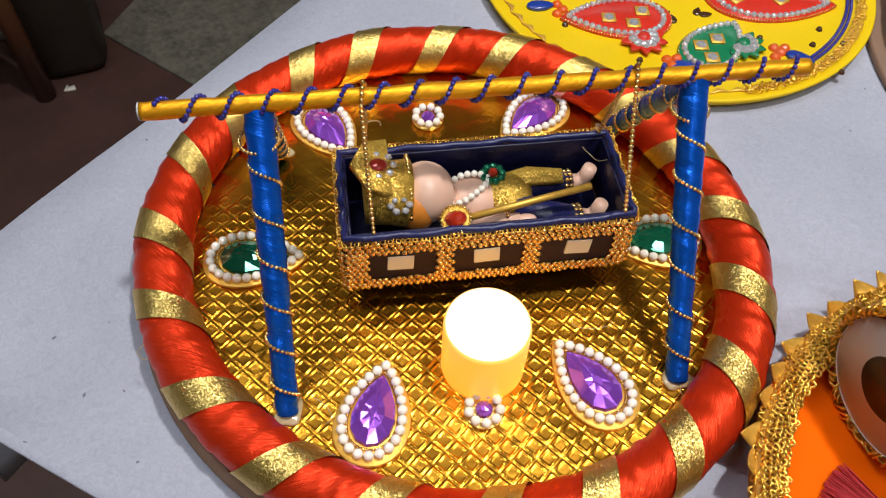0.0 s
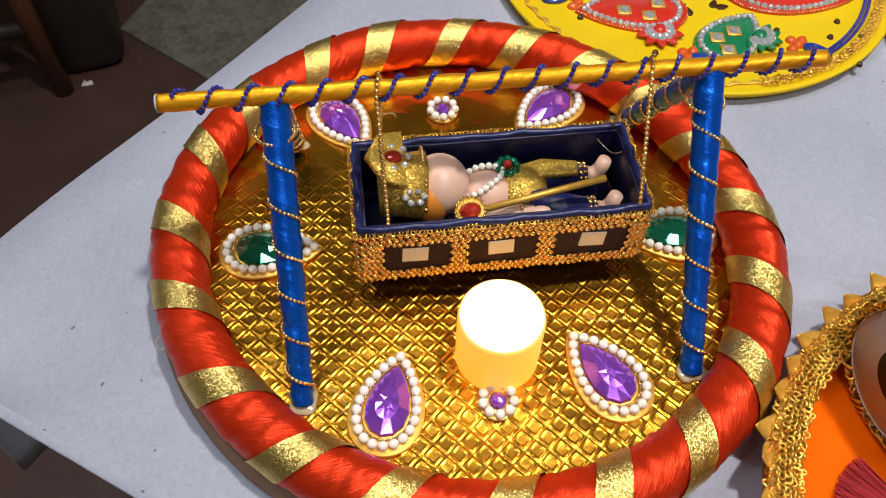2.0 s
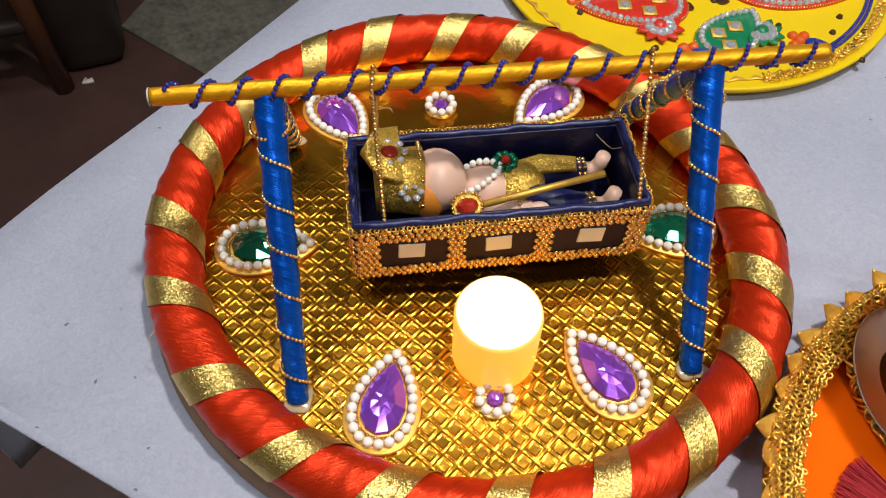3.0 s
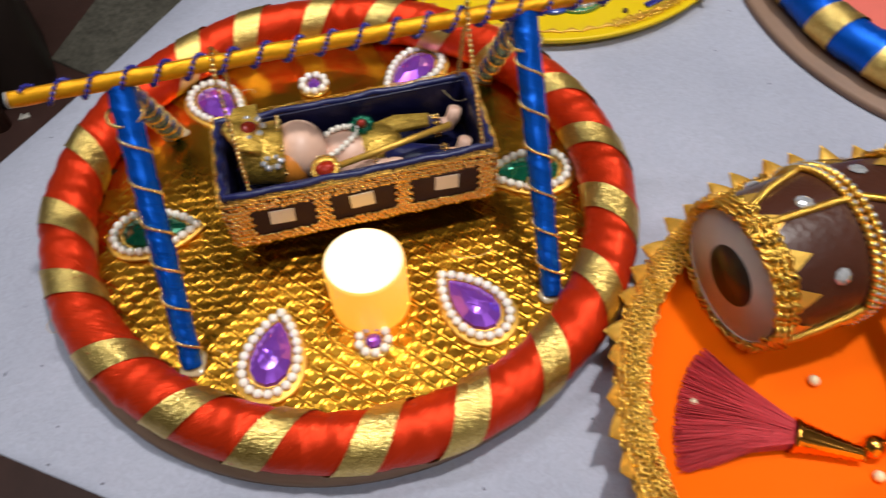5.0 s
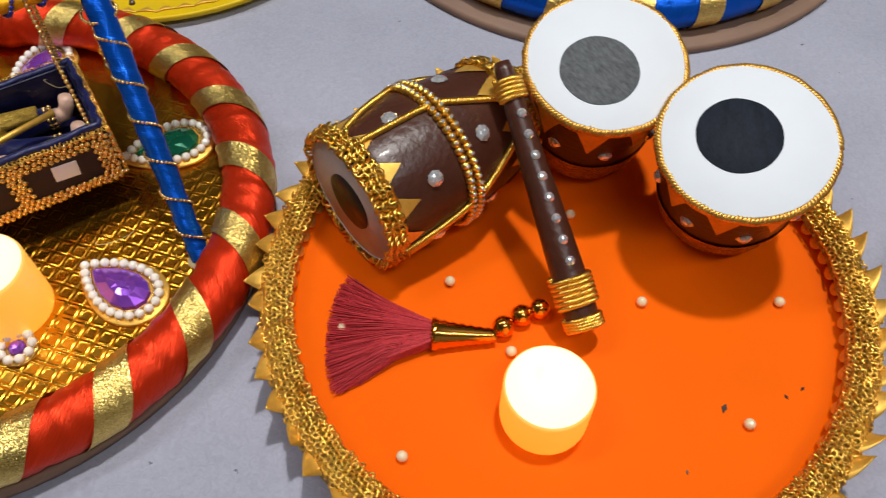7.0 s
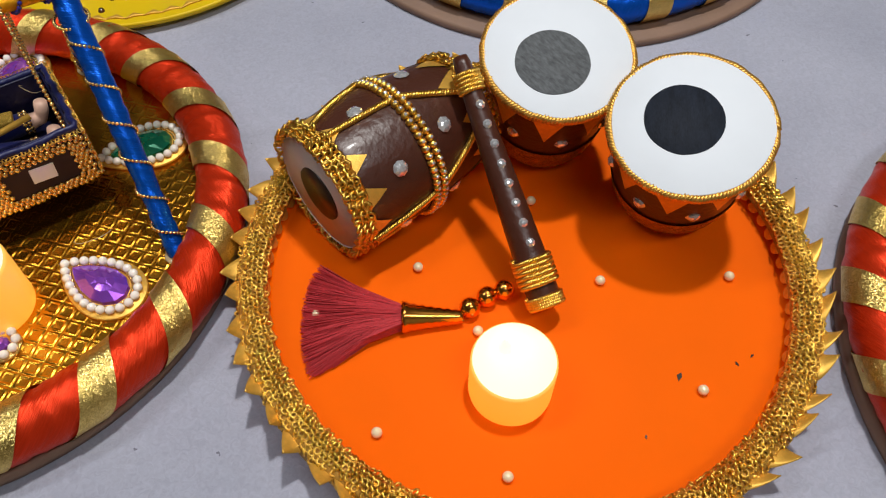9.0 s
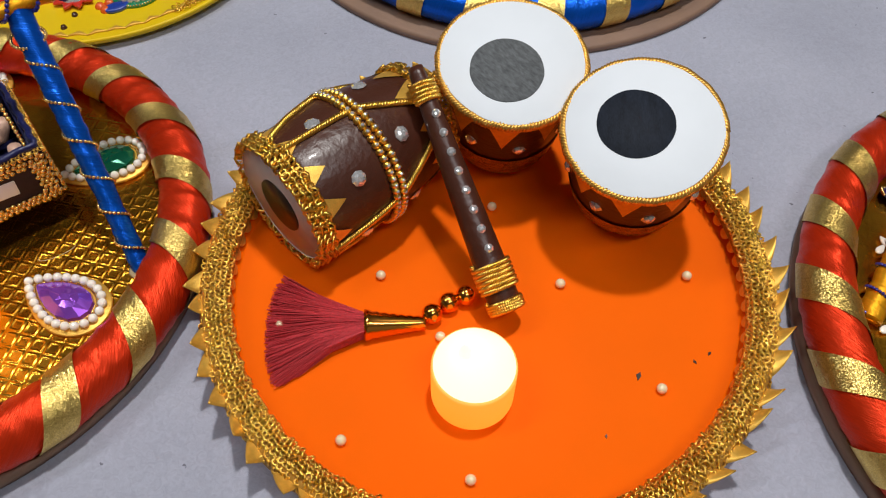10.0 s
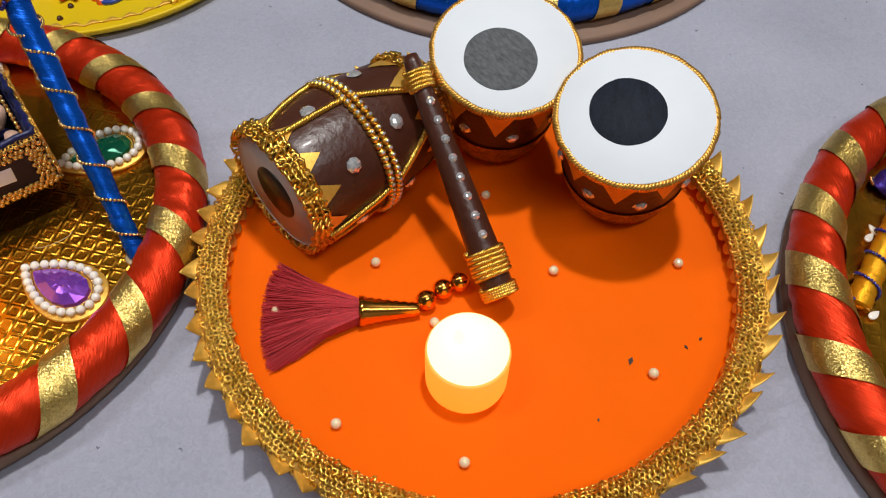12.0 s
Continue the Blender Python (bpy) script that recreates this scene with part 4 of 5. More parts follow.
def orange_plate():
    root = thing("decorated_plate", P2X, P2Y, 0, 0, "round orange-painted plate edged with gold lace points", "decorative plate", "round decorated plates on the table")
    R = P2_R
    part("base", lathe([(0, 0.004), (R - 0.006, 0.004), (R + 0.002, 0.007), (R + 0.0095, 0.0215), (R + 0.0085, 0.0225), (R - 0.0005, P2_FLOOR + 0.0006), (R - 0.002, P2_FLOOR), (R * 0.5, P2_FLOOR), (0, P2_FLOOR)], 128), M_ORANGE, root, "orange painted dish")
    part("foot", lathe([(R - 0.030, 0.0), (R - 0.020, 0.0), (R - 0.018, 0.0042), (R - 0.032, 0.0042)], 64), M_ORANGE, root)
    # lace of gold cord round the rim
    pts, nrm = [], []
    rows = 7
    for row in range(rows):
        s = row / (rows - 1)
        rr, zz = R + 0.0003 + 0.0118 * s, 0.0185 + 0.0065 * math.sin(math.pi * (0.15 + 0.75 * s))
        count = 330
        for k in range(count):
            a = 2 * math.pi * (k + 0.5 * (row % 2)) / count
            pts.append((rr * math.cos(a), rr * math.sin(a), zz))
            tilt = (s - 0.4) * 1.6
            nrm.append((math.cos(a) * tilt, math.sin(a) * tilt, 1))
    lace = part("gold_lace", links(pts, nrm, 0.00135, 0.00062), M_BRAID, root, "gold cord lace round the rim")
    lace["kind"] = "stuff"
    part("lace_backing", lathe([(R - 0.0005, 0.0165), (R + 0.001, 0.0205), (R + 0.006, 0.0235), (R + 0.011, 0.0225), (R + 0.0135, 0.0185), (R + 0.0105, 0.0185), (R + 0.006, 0.0205)], 128), M_LACEBACK, root, "dark gold cloth under the lace")
    # round scallops hanging on the inside, points on the outside
    scal = mesh_of("scallop", slab(circle(0.0033, 14), 0, 0.0006, 0.0002), M_LEAF)
    n = 90
    for k in range(n):
        a = 360.0 * k / n
        part("scallop", scal, None, root, m=pose((R + 0.0008) * math.cos(radians(a)), (R + 0.0008) * math.sin(radians(a)), 0.0148, 0, 0, a) @ pose(0, 0, 0, 0, -62, 0))
    pt = mesh_of("lace_point", horn(0.0136, 0.0100), M_LEAF)
    n = 54
    for k in range(n):
        a = 360.0 * k / n + 2 * math.sin(k * 2.7) * 0.35
        part("lace_point", pt, None, root, m=pose((R + 0.0108) * math.cos(radians(a)), (R + 0.0108) * math.sin(radians(a)), 0.0190, 0, 0, a) @ pose(0, 0, 0, 8 * math.sin(k * 2.3), -30 + 9 * math.sin(k * 1.9), 7 * math.sin(k * 3.1)))
    pearl = mesh_of("pearl", sphere(0.0024, 16, 10), M_CREAM_PEARL)
    for x, y in ((0.203, -0.122), (0.280, -0.160), (0.338, -0.180), (0.295, -0.226), (0.158, -0.193), (0.201, -0.230), (0.270, -0.105), (0.216, -0.164), (0.151, -0.129)):
        part("pearl", pearl, None, root, m=pose(x - P2X, y - P2Y, P2_FLOOR + 0.0021))
    return root


orange_plate()
candle(0.2185, -0.1935, P2_FLOOR, 0.0255, 0.0182, "lit cream battery candle standing on orange paint")


def zigzag(points_fn, n, base_t, tip_t, lift, which):
    """A row of cloth points; points_fn(u, t) gives a place and a normal on the body."""
    bm = bmesh.new()
    for k in which:
        c = (k + 0.5) / n
        cols = []
        for i in range(4):
            s = i / 3
            t = base_t + (tip_t - base_t) * s
            half = 0.5 / n * (1 - s)
            row = []
            for q in (-1, 0, 1):
                p, nr = points_fn(c + half * q, t)
                row.append(bm.verts.new(p + nr * lift))
            cols.append(row)
        for a, b in zip(cols, cols[1:]):
            for q in range(2):
                if (a[q].co - b[q].co).length > 1e-7:
                    bm.faces.new((a[q], a[q + 1], b[q + 1], b[q]))
    bmesh.ops.remove_doubles(bm, verts=bm.verts, dist=1e-5)
    return bm


def body_fn(profile):
    """A turned body's surface: u round it 0..1, t along its profile 0..1, in the lathe's own axes."""
    def at(u, t):
        x = t * (len(profile) - 1)
        i = min(int(x), len(profile) - 2)
        f = x - i
        r = profile[i][0] * (1 - f) + profile[i + 1][0] * f
        z = profile[i][1] * (1 - f) + profile[i + 1][1] * f
        dr, dz = profile[i + 1][0] - profile[i][0], profile[i + 1][1] - profile[i][1]
        a = 2 * math.pi * u
        nr = Vector((dz * math.cos(a), dz * math.sin(a), -dr)).normalized()
        return Vector((r * math.cos(a), r * math.sin(a), z)), nr
    return at


def rhinestone():
    return mesh_of("rhinestone", lathe([(0, 0.0021), (0.0013, 0.0020), (0.0023, 0.0014), (0.0032, 0.0005), (0.0034, 0)], 8), M_STONE, smooth=False)


STONE_MESH = rhinestone()


def two_headed_drum():
    """A barrel drum lying on its side; its axis is the lathe's z, turned level."""
    root = thing("barrel_drum", 0, 0, 0, 0, "brown two-headed toy drum with gold lace and rhinestones, lying sideways", "toy drum", "toy drums on the orange plate")
    front, back = Vector((0.169, -0.0870, 0.0415)), Vector((0.249, -0.0590, 0.0410))
    axis = (back - front).normalized()
    root.matrix_world = Matrix.Translation(front) @ axis.to_track_quat("Z", "Y").to_matrix().to_4x4()
    Ln = (back - front).length
    prof = [(0.0300, 0.0), (0.0318, Ln * 0.12), (0.0326, Ln * 0.25), (0.0330, Ln * 0.42), (0.0328, Ln * 0.52), (0.0310, Ln * 0.68), (0.0290, Ln * 0.84), (0.0258, Ln)]
    at = body_fn(prof)
    part("shell", lathe([(0.0285, 0.0008)] + prof + [(0.0240, Ln)], 64), M_BROWN, root, "brown painted barrel")
    part("drumhead", lathe([(0.0292, -0.0006), (0.0288, 0.0004), (0.0288, -0.0002), (0, -0.0004)], 48), M_DISC, root, "dusty pink card drumhead")
    part("drumhead", lathe([(0.0250, Ln + 0.0008), (0, Ln + 0.0010)], 48), M_DISC, root)
    part("dark_spot", lathe([(0.0137, -0.0004), (0.0135, -0.0012), (0, -0.0013)], 32), M_DARKSPOT, root, "dark brown painted spot")
    for n, shift, a, b in ((12, 0.5, 0.03, 0.225), (10, 0.35, 0.97, 0.80)):
        for k in range(n):
            part("gold_point", zigzag(at, n, a, b + 0.012 * math.sin(k * 2.1), 0.0007, [k + shift]), M_LEAF, root, "gold cloth point")
    for t, size, n in ((0.0, 0.0019, 78), (0.04, 0.0019, 78), (0.08, 0.0019, 78), (1.0, 0.0018, 70), (0.955, 0.0018, 70)):
        ps, ns = zip(*[at((k + 0.5 * (t > 0.02)) / n, t) for k in range(n)])
        part("gold_lace", links([p + q * 0.0014 for p, q in zip(ps, ns)], ns, size, 0.00085), M_BRAID, root)
    mid = 0.555
    for t in (mid - 0.032, mid + 0.032):
        ps = [p + q * 0.0012 for p, q in (at(k / 62, t) for k in range(62))]
        part("bead_band", beads(ps, 0.0021), M_BRAID, root, "band of gold set stones")
        ps = [p + q * 0.0026 for p, q in (at(k / 62, t) for k in range(62))]
        part("stone_trim", beads(ps, 0.0010), M_STONE, root)
    # cords that run from nodes on the middle band to the lace at either end
    cords = ((0.12, 0.20, 0.03), (0.26, 0.25, 0.33), (0.495, 0.545, 0.40), (0.65, 0.60, 0.70), (0.80, 0.88, 0.74), (0.96, 0.92, 1.0))
    for node, ahead, behind in cords:
        for end, t0, t1 in ((ahead, mid - 0.03, 0.08), (behind, mid + 0.03, 0.94)):
            ps = []
            for s in range(13):
                p, q = at(node + (end - node) * s / 12, t0 + (t1 - t0) * s / 12)
                ps.append(p + q * 0.0011)
            part("gold_cord", braid(ps, 0.0016, 0.0042), M_BRAID, root, "braided gold cord")
    for u, t in ((0.235, 0.325), (0.395, 0.34), (0.57, 0.33), (0.72, 0.33), (0.88, 0.33), (0.06, 0.33),
                 (0.19, 0.72), (0.365, 0.70), (0.57, 0.71), (0.72, 0.70), (0.87, 0.71), (0.02, 0.70)):
        p, q = at(u, t)
        part("rhinestone", STONE_MESH, None, root, m=Matrix.Translation(p + q * 0.0004) @ q.to_track_quat("Z", "Y").to_matrix().to_4x4() @ Matrix.Diagonal((1.12, 1.12, 0.8, 1)))


two_headed_drum()


def tabla(x, y, lean_x, lean_y, h, r_top, r_mid, r_base, spot, spot_mat, spot_name, turn, label, sx=0.0, sy=0.0):
    root = thing("tabla_drum", x, y, P2_FLOOR, turn, label, "toy drum", "toy drums on the orange plate")
    axis = Vector((lean_x, lean_y, h)).normalized()
    root.matrix_world = Matrix.Translation((x, y, P2_FLOOR)) @ Vector((0, 0, 1)).rotation_difference(axis).to_matrix().to_4x4() @ pose(0, 0, 0.0028, 0, 0, turn)
    prof = [(r_base * 0.8, 0.0), (r_base, 0.002), (r_mid * 0.93, h * 0.22), (r_mid, h * 0.48), (r_mid * 1.04, h * 0.72), (r_top * 0.96, h * 0.93), (r_top * 0.97, h)]
    at = body_fn(prof)
    part("bowl", lathe([(0, 0)] + prof + [(r_top * 0.9, h)], 64), M_BROWN, root, "brown painted bowl")
    wob = [(p[0] * (1 + 0.012 * math.sin(5 * i * 0.1 + 1)), p[1] * (1 + 0.012 * math.cos(3 * i * 0.1)), 0) for i, p in enumerate(circle(r_top, 64))]
    part("drumhead", slab(wob, h + 0.0002, h + 0.0018, 0.0003), M_WHITE, root, "white card drumhead")
    sp = [(sx + p[0] * (1 + 0.006 * math.sin(i * 0.7)), sy + p[1] * (1 + 0.006 * math.cos(i * 0.9)), 0) for i, p in enumerate(circle(spot, 48))]
    part("painted_spot", slab(sp, h + 0.0014, h + 0.0022, 0.0002), spot_mat, root, spot_name)
    for k in range(9):
        part("gold_point", zigzag(at, 9, 0.93, 0.60, 0.0006, [k]), M_LEAF, root, "gold cloth point")
    for t, thick in ((0.995, 0.0018), (0.955, 0.0017)):
        loop = []
        for k in range(97):
            p, q = at(k / 96, t)
            loop.append(p + Vector((q.x, q.y, 0)).normalized() * (0.0015 + 0.00015 * math.sin(k * 1.3)) + Vector((0, 0, 0.0002 * math.sin(k * 0.9))))
        part("gold_cord", braid(loop, thick * 1.15, 0.0046), M_CORD, root, "twisted gold cord")
    band = [at(0, 0.06 + 0.40 * i / 5) for i in range(6)]
    part("gold_band", lathe([(p.x + 0.0008, p.z) for p, q in band], 64), M_MESHBAND, root, "gold mesh band")
    for k in range(8):
        p, q = at(k / 8 + 0.03, 0.58)
        part("rhinestone", STONE_MESH, None, root, m=Matrix.Translation(p) @ q.to_track_quat("Z", "Y").to_matrix().to_4x4())
    return root


tabla(0.2945, -0.0630, -0.006, -0.016, 0.0695, 0.0338, 0.0300, 0.023, 0.0172, M_GREYSPOT, "grey scribbled spot", 20, "brown toy tabla with a white head and grey spot", -0.0057, -0.0019)
tabla(0.3382, -0.1243, -0.0135, -0.0122, 0.0665, 0.0345, 0.0310, 0.0235, 0.0172, M_BLACKSPOT, "black painted spot", -30, "brown toy tabla with a white head and black spot", -0.0034, 0.0014)


def toy_flute():
    root = thing("toy_flute", 0, 0, 0, 0, "brown tapered toy flute with rhinestones, leaning on the drums", "toy flute")
    foot, tip = Vector((0.2470, -0.1690, 0.0205)), Vector((0.2440, -0.0690, 0.0835))
    axis = tip - foot
    root.matrix_world = Matrix.Translation(foot) @ axis.normalized().to_track_quat("Z", "Y").to_matrix().to_4x4()
    Ln = axis.length
    prof = [(0.0066, 0.0), (0.0074, 0.003), (0.0076, 0.02), (0.0066, Ln * 0.45), (0.0050, Ln * 0.8), (0.0040, Ln * 0.97), (0.0034, Ln)]
    part("body", lathe([(0, 0)] + prof + [(0, Ln)], 32), M_BROWN, root, "glossy brown tapered stick")
    def wrap(z0, z1, turns, rr):
        pts = []
        for k in range(int(turns * 24) + 1):
            a = 2 * math.pi * k / 24
            pts.append((rr * math.cos(a), rr * math.sin(a), z0 + (z1 - z0) * k / (turns * 24)))
        return braid(pts, 0.0012, 0.0032)
    part("gold_cord", wrap(0.001, 0.006, 4, 0.0078), M_BRAID, root, "gold cord end")
    part("gold_cord", wrap(0.011, 0.024, 6, 0.0084), M_BRAID, root, "gold cord wound round the end")
    part("gold_cord", wrap(Ln * 0.86, Ln * 0.94, 5, 0.0054), M_BRAID, root)
    inv = root.matrix_world.inverted()
    eye_side = (inv.to_3x3() @ Vector((0.02, -0.55, 1.0)))
    eye_side.z = 0
    eye_side.normalize()
    st = mesh_of("rhinestone", lathe([(0, 0.0013), (0.0011, 0.0012), (0.0021, 0.0004), (0.0022, 0)], 8), M_STONE, smooth=False)
    for k in range(8):
        z = 0.030 + (Ln * 0.80 - 0.030) * k / 7
        r = 0.0078 - (z / Ln) * 0.0034
        part("rhinestone", st, None, root, m=Matrix.Translation(eye_side * r + Vector((0, 0, z))) @ eye_side.to_track_quat("Z", "Y").to_matrix().to_4x4())


toy_flute()


def tassel():
    root = thing("tassel", 0.186, -0.1465, P2_FLOOR, 0, "rose-red thread tassel with gold cone cap and three gold beads", "tassel")
    a, b = Vector((0.0, 0, 0.0048)), Vector((0.026, -0.0095, 0.0042))
    ax = (b - a).normalized()
    m = Matrix.Translation(a) @ ax.to_track_quat("Z", "Y").to_matrix().to_4x4()
    L = (b - a).length
    prof = [(0.0074, 0)] + [(0.0074 - 0.0045 * (i / 14) ** 0.7 + (0.0006 if i % 2 else 0), L * i / 14 * 0.95) for i in range(1, 15)] + [(0.0030, L), (0.0, L)]
    part("cap", lathe([(0.0064, 0.0006)] + prof, 32), M_BRASS, root, "ribbed gold metal cone", m=m)
    bm = bmesh.new()
    rnd = random.Random(11)
    base_dir = math.degrees(math.atan2(0.0095, -0.026))
    for k in range(2200):
        s = rnd.uniform(-1, 1)
        ang = radians(base_dir - 2 + 21 * s + rnd.uniform(-4, 4) + (2.5 if s > 0.12 else -2.5) + 2.0 * math.sin(s * 23))
        ln = 0.0455 * rnd.uniform(0.80, 1.05) * (1.0 + 0.03 * s)
        z0 = rnd.uniform(0.002, 0.0088)
        q = Vector((0.002 - 0.001 * abs(s), 0.0055 * -s * 0.9, z0))
        mid = q + Vector((math.cos(ang), math.sin(ang), 0)) * ln * 0.5
        end = q + Vector((math.cos(ang + 0.10 * s), math.sin(ang + 0.10 * s), 0)) * ln
        pts = [q, Vector((mid.x, mid.y, z0 * 0.8 + 0.0012)), Vector((end.x, end.y, 0.0006 + z0 * rnd.uniform(0.05, 0.5)))]
        tube(pts, 0.00020, 3, bm, caps=False)
    part("thread", bm, M_TASSEL, root, "fan of rose-red threads")
    for k, (x, y) in enumerate(((0.2165, -0.1530), (0.2260, -0.1505), (0.2350, -0.1500))):
        part("bead", sphere(0.0049, 20, 12), M_BRASS, root, "round gold bead", m=pose(x - 0.186, y + 0.1465, 0.0049))


tassel()


def flecks():
    """Specks of dark dust lying on the orange paint."""
    for x, y, a, s in ((0.2895, -0.2160, 30, 0.0022), (0.3165, -0.2200, 80, 0.0012), (0.3250, -0.2190, 10, 0.0012), (0.262, -0.2350, 50, 0.0010)):
        ob = part("dust_fleck", slab([(-s, -s * 0.4), (s * 0.2, -s * 0.5), (s, s * 0.1), (0, s * 0.5)], 0, 0.0005), M_DARKSPOT, smooth=False)
        ob.matrix_basis = pose(x, y, P2_FLOOR, 0, 0, a)
        tagged(ob, "dark dust fleck lying on the orange paint", "fleck", "dust flecks")


flecks()

# ---- the yellow plate ----
P3X, P3Y, P3R = 0.1265, 0.2310, 0.1275


def paisley(length, width, bend, n=44):
    pts = []
    for x, y in teardrop(length, width, n, 0.7):
        s = (x + length / 2) / length
        pts.append((x - abs(bend) * 0.2 * s * s, y + bend * s * s))
    return pts


def scaled(outline, f):
    cx, cy = sum(p[0] for p in outline) / len(outline), sum(p[1] for p in outline) / len(outline)
    return [(cx + (x - cx) * f, cy + (y - cy) * f) for x, y in outline]


def yellow_plate():
    root = thing("decorated_plate", P3X, P3Y, 0, 0, "round yellow-painted plate with red and green jewelled paisleys", "decorative plate", "round decorated plates on the table")
    R, zf = P3R, 0.0065
    part("base", lathe([(0, 0.0015), (R - 0.012, 0.0015), (R - 0.002, 0.004), (R, 0.0075), (R - 0.001, 0.0088), (R - 0.0045, zf), (0, zf)], 128), M_YELLOW, root, "yellow painted dish")
    part("foot", lathe([(R - 0.06, 0.0), (R - 0.05, 0.0), (R - 0.05, 0.0018), (R - 0.06, 0.0018)], 48), M_YELLOW, root)
    def motif(x, y, turn, length, width, bend, mat, name, label):
        out = paisley(length, width, bend)
        base = part(name, slab(out, 0, 0.0022, 0.0008), mat, root, label, m=pose(x - P3X, y - P3Y, zf, 0, 0, turn))
        part("stone_trim", beads([(px, py, 0.0028) for px, py in (Vector(p[:2]) for p in spaced([(a, b, 0) for a, b in scaled(out, 0.84)], 0.0040, True))], 0.0021), M_STONE, base, "row of clear stones")
        part("beaded_edge", beads([(p.x, p.y, 0.0018) for p in spaced([(a, b, 0) for a, b in scaled(out, 0.98)], 0.0018, True)], 0.0006), M_BEAD, base)
        for fx, fy in ((-0.26, -0.10), (-0.12, 0.16), (0.06, 0.0)):
            sq = part("square_stone", slab([(-0.0042, -0.0042), (0.0042, -0.0042), (0.0042, 0.0042), (-0.0042, 0.0042)], 0, 0.0012, 0.0003), M_LEAF, base, "clear stone in a gold square", m=pose(fx * length, fy * width + bend * (fx + 0.5) ** 2, 0.0021, 0, 0, 45 - turn * 0.3))
            part("stone", lathe([(0, 0.0016), (0.0020, 0.0014), (0.0031, 0.0004), (0.0032, 0)], 8), M_STONE, sq, smooth=False, m=pose(0, 0, 0.0011))
        return base
    def bloom(x, y, mat, petals, r, turn):
        base = part("flower", lathe([(0, 0.004), (0.003, 0.0036), (0.0042, 0.0015), (0.0044, 0)], 16), mat, root, "enamel flower with clear stones", m=pose(x - P3X, y - P3Y, zf + 0.002, 0, 0, turn))
        for k in range(petals):
            a = k * 360.0 / petals * 0.62
            part("petal", slab(teardrop(r, r * 0.62, 20), 0, 0.0016, 0.0006), mat, base, m=pose(r * 0.62 * math.cos(radians(a)), r * 0.62 * math.sin(radians(a)), 0, 0, 0, a))
            part("stone", STONE_MESH, None, base, m=pose(r * 0.5 * math.cos(radians(a)), r * 0.5 * math.sin(radians(a)), 0.0015))
    motif(0.0865, 0.1685, 200, 0.070, 0.040, -0.012, M_REDPAINT, "red_paisley", "red enamel paisley edged with stones")
    bloom(0.101, 0.1535, M_REDPAINT, 6, 0.013, 200)
    motif(0.141, 0.1555, 70, 0.056, 0.036, -0.010, M_GREENPAINT, "green_paisley", "green enamel paisley edged with stones")
    bloom(0.160, 0.1545, M_GREENPAINT, 6, 0.012, 230)
    motif(0.184, 0.1975, -12, 0.084, 0.046, 0.010, M_REDPAINT, "red_paisley", "red enamel paisley edged with stones")
    bloom(0.171, 0.2120, M_REDPAINT, 5, 0.012, 60)
    motif(0.120, 0.262, 120, 0.07, 0.04, 0.012, M_GREENPAINT, "green_paisley", "green enamel paisley edged with stones")
    for x, y, a in ((0.193, 0.1475, -25), (0.040, 0.1800, 10), (0.124, 0.1330, 5), (0.075, 0.21, 80)):
        part("blue_petal", slab(teardrop(0.017, 0.0085, 24, 0.4), 0, 0.0024, 0.001), M_BLUEPAINT, root, "glossy blue petal", m=pose(x - P3X, y - P3Y, zf, 0, 0, a))
    amber = mesh_of("amber_bead", lathe([(0, 0.0028), (0.002, 0.0024), (0.0033, 0.0008), (0.0034, 0)], 14), M_AMBER)
    for x, y in ((0.1825, 0.1520), (0.1785, 0.1475), (0.1855, 0.1560), (0.1790, 0.1555), (0.0505, 0.1830), (0.0540, 0.1785), (0.0505, 0.1740), (0.114, 0.1385), (0.120, 0.1400), (0.127, 0.1395), (0.1165, 0.1335)):
        part("amber_bead", amber, None, root, m=pose(x - P3X, y - P3Y, zf))
    dot = mesh_of("brown_bead", lathe([(0, 0.0020), (0.0014, 0.0017), (0.0021, 0)], 12), M_BROWNDOT)
    for x, y in ((0.055, 0.1640), (0.098, 0.1365), (0.203, 0.1610), (0.222, 0.1640), (0.126, 0.1530), (0.212, 0.1495), (0.115, 0.176), (0.172, 0.1640), (0.152, 0.136), (0.06, 0.196), (0.21, 0.176), (0.215, 0.138), (0.09, 0.127), (0.165, 0.129)):
        part("brown_bead", dot, None, root, m=pose(x - P3X, y - P3Y, zf))
    for x, y, a in ((0.117, 0.1810, 40), (0.121, 0.1765, 100), (0.1125, 0.1775, -30), (0.137, 0.1855, 70), (0.142, 0.183, 10)):
        part("brown_leaf", slab(teardrop(0.008, 0.005, 16), 0, 0.0012, 0.0005), M_BROWNDOT, root, m=pose(x - P3X, y - P3Y, zf, 0, 0, a))
    for r0, name, lab, st in ((R - 0.0175, "blue_cord", "dark blue bead cord", 0.0018),):
        ps = circle(r0, 90, zf + 0.001, 0, 0, -62, 40)
        part(name, beads(spaced(ps, st), 0.0012), M_BLUEBEAD, root, lab)
        ps = circle(r0 + 0.0025, 90, zf + 0.001, 0, 0, -62, 40)
        part(name, beads(spaced(ps, st), 0.0012), M_BLUEBEAD, root)
    pts = []
    for rr in (R - 0.0105, R - 0.0075):
        pts += circle(rr, 70, zf + 0.0014, 0, 0, -75, 45)
    part("gold_lace", links(pts, [(0, 0, 1)] * len(pts), 0.0017, 0.0005), M_BRAID, root, "gold cord lace along the edge")
    leaf = mesh_of("edge_leaf", slab([(-0.006, 0), (0, 0.0042), (0.006, 0), (0, 0.0008)], 0, 0.0006, 0.0002), M_LEAF)
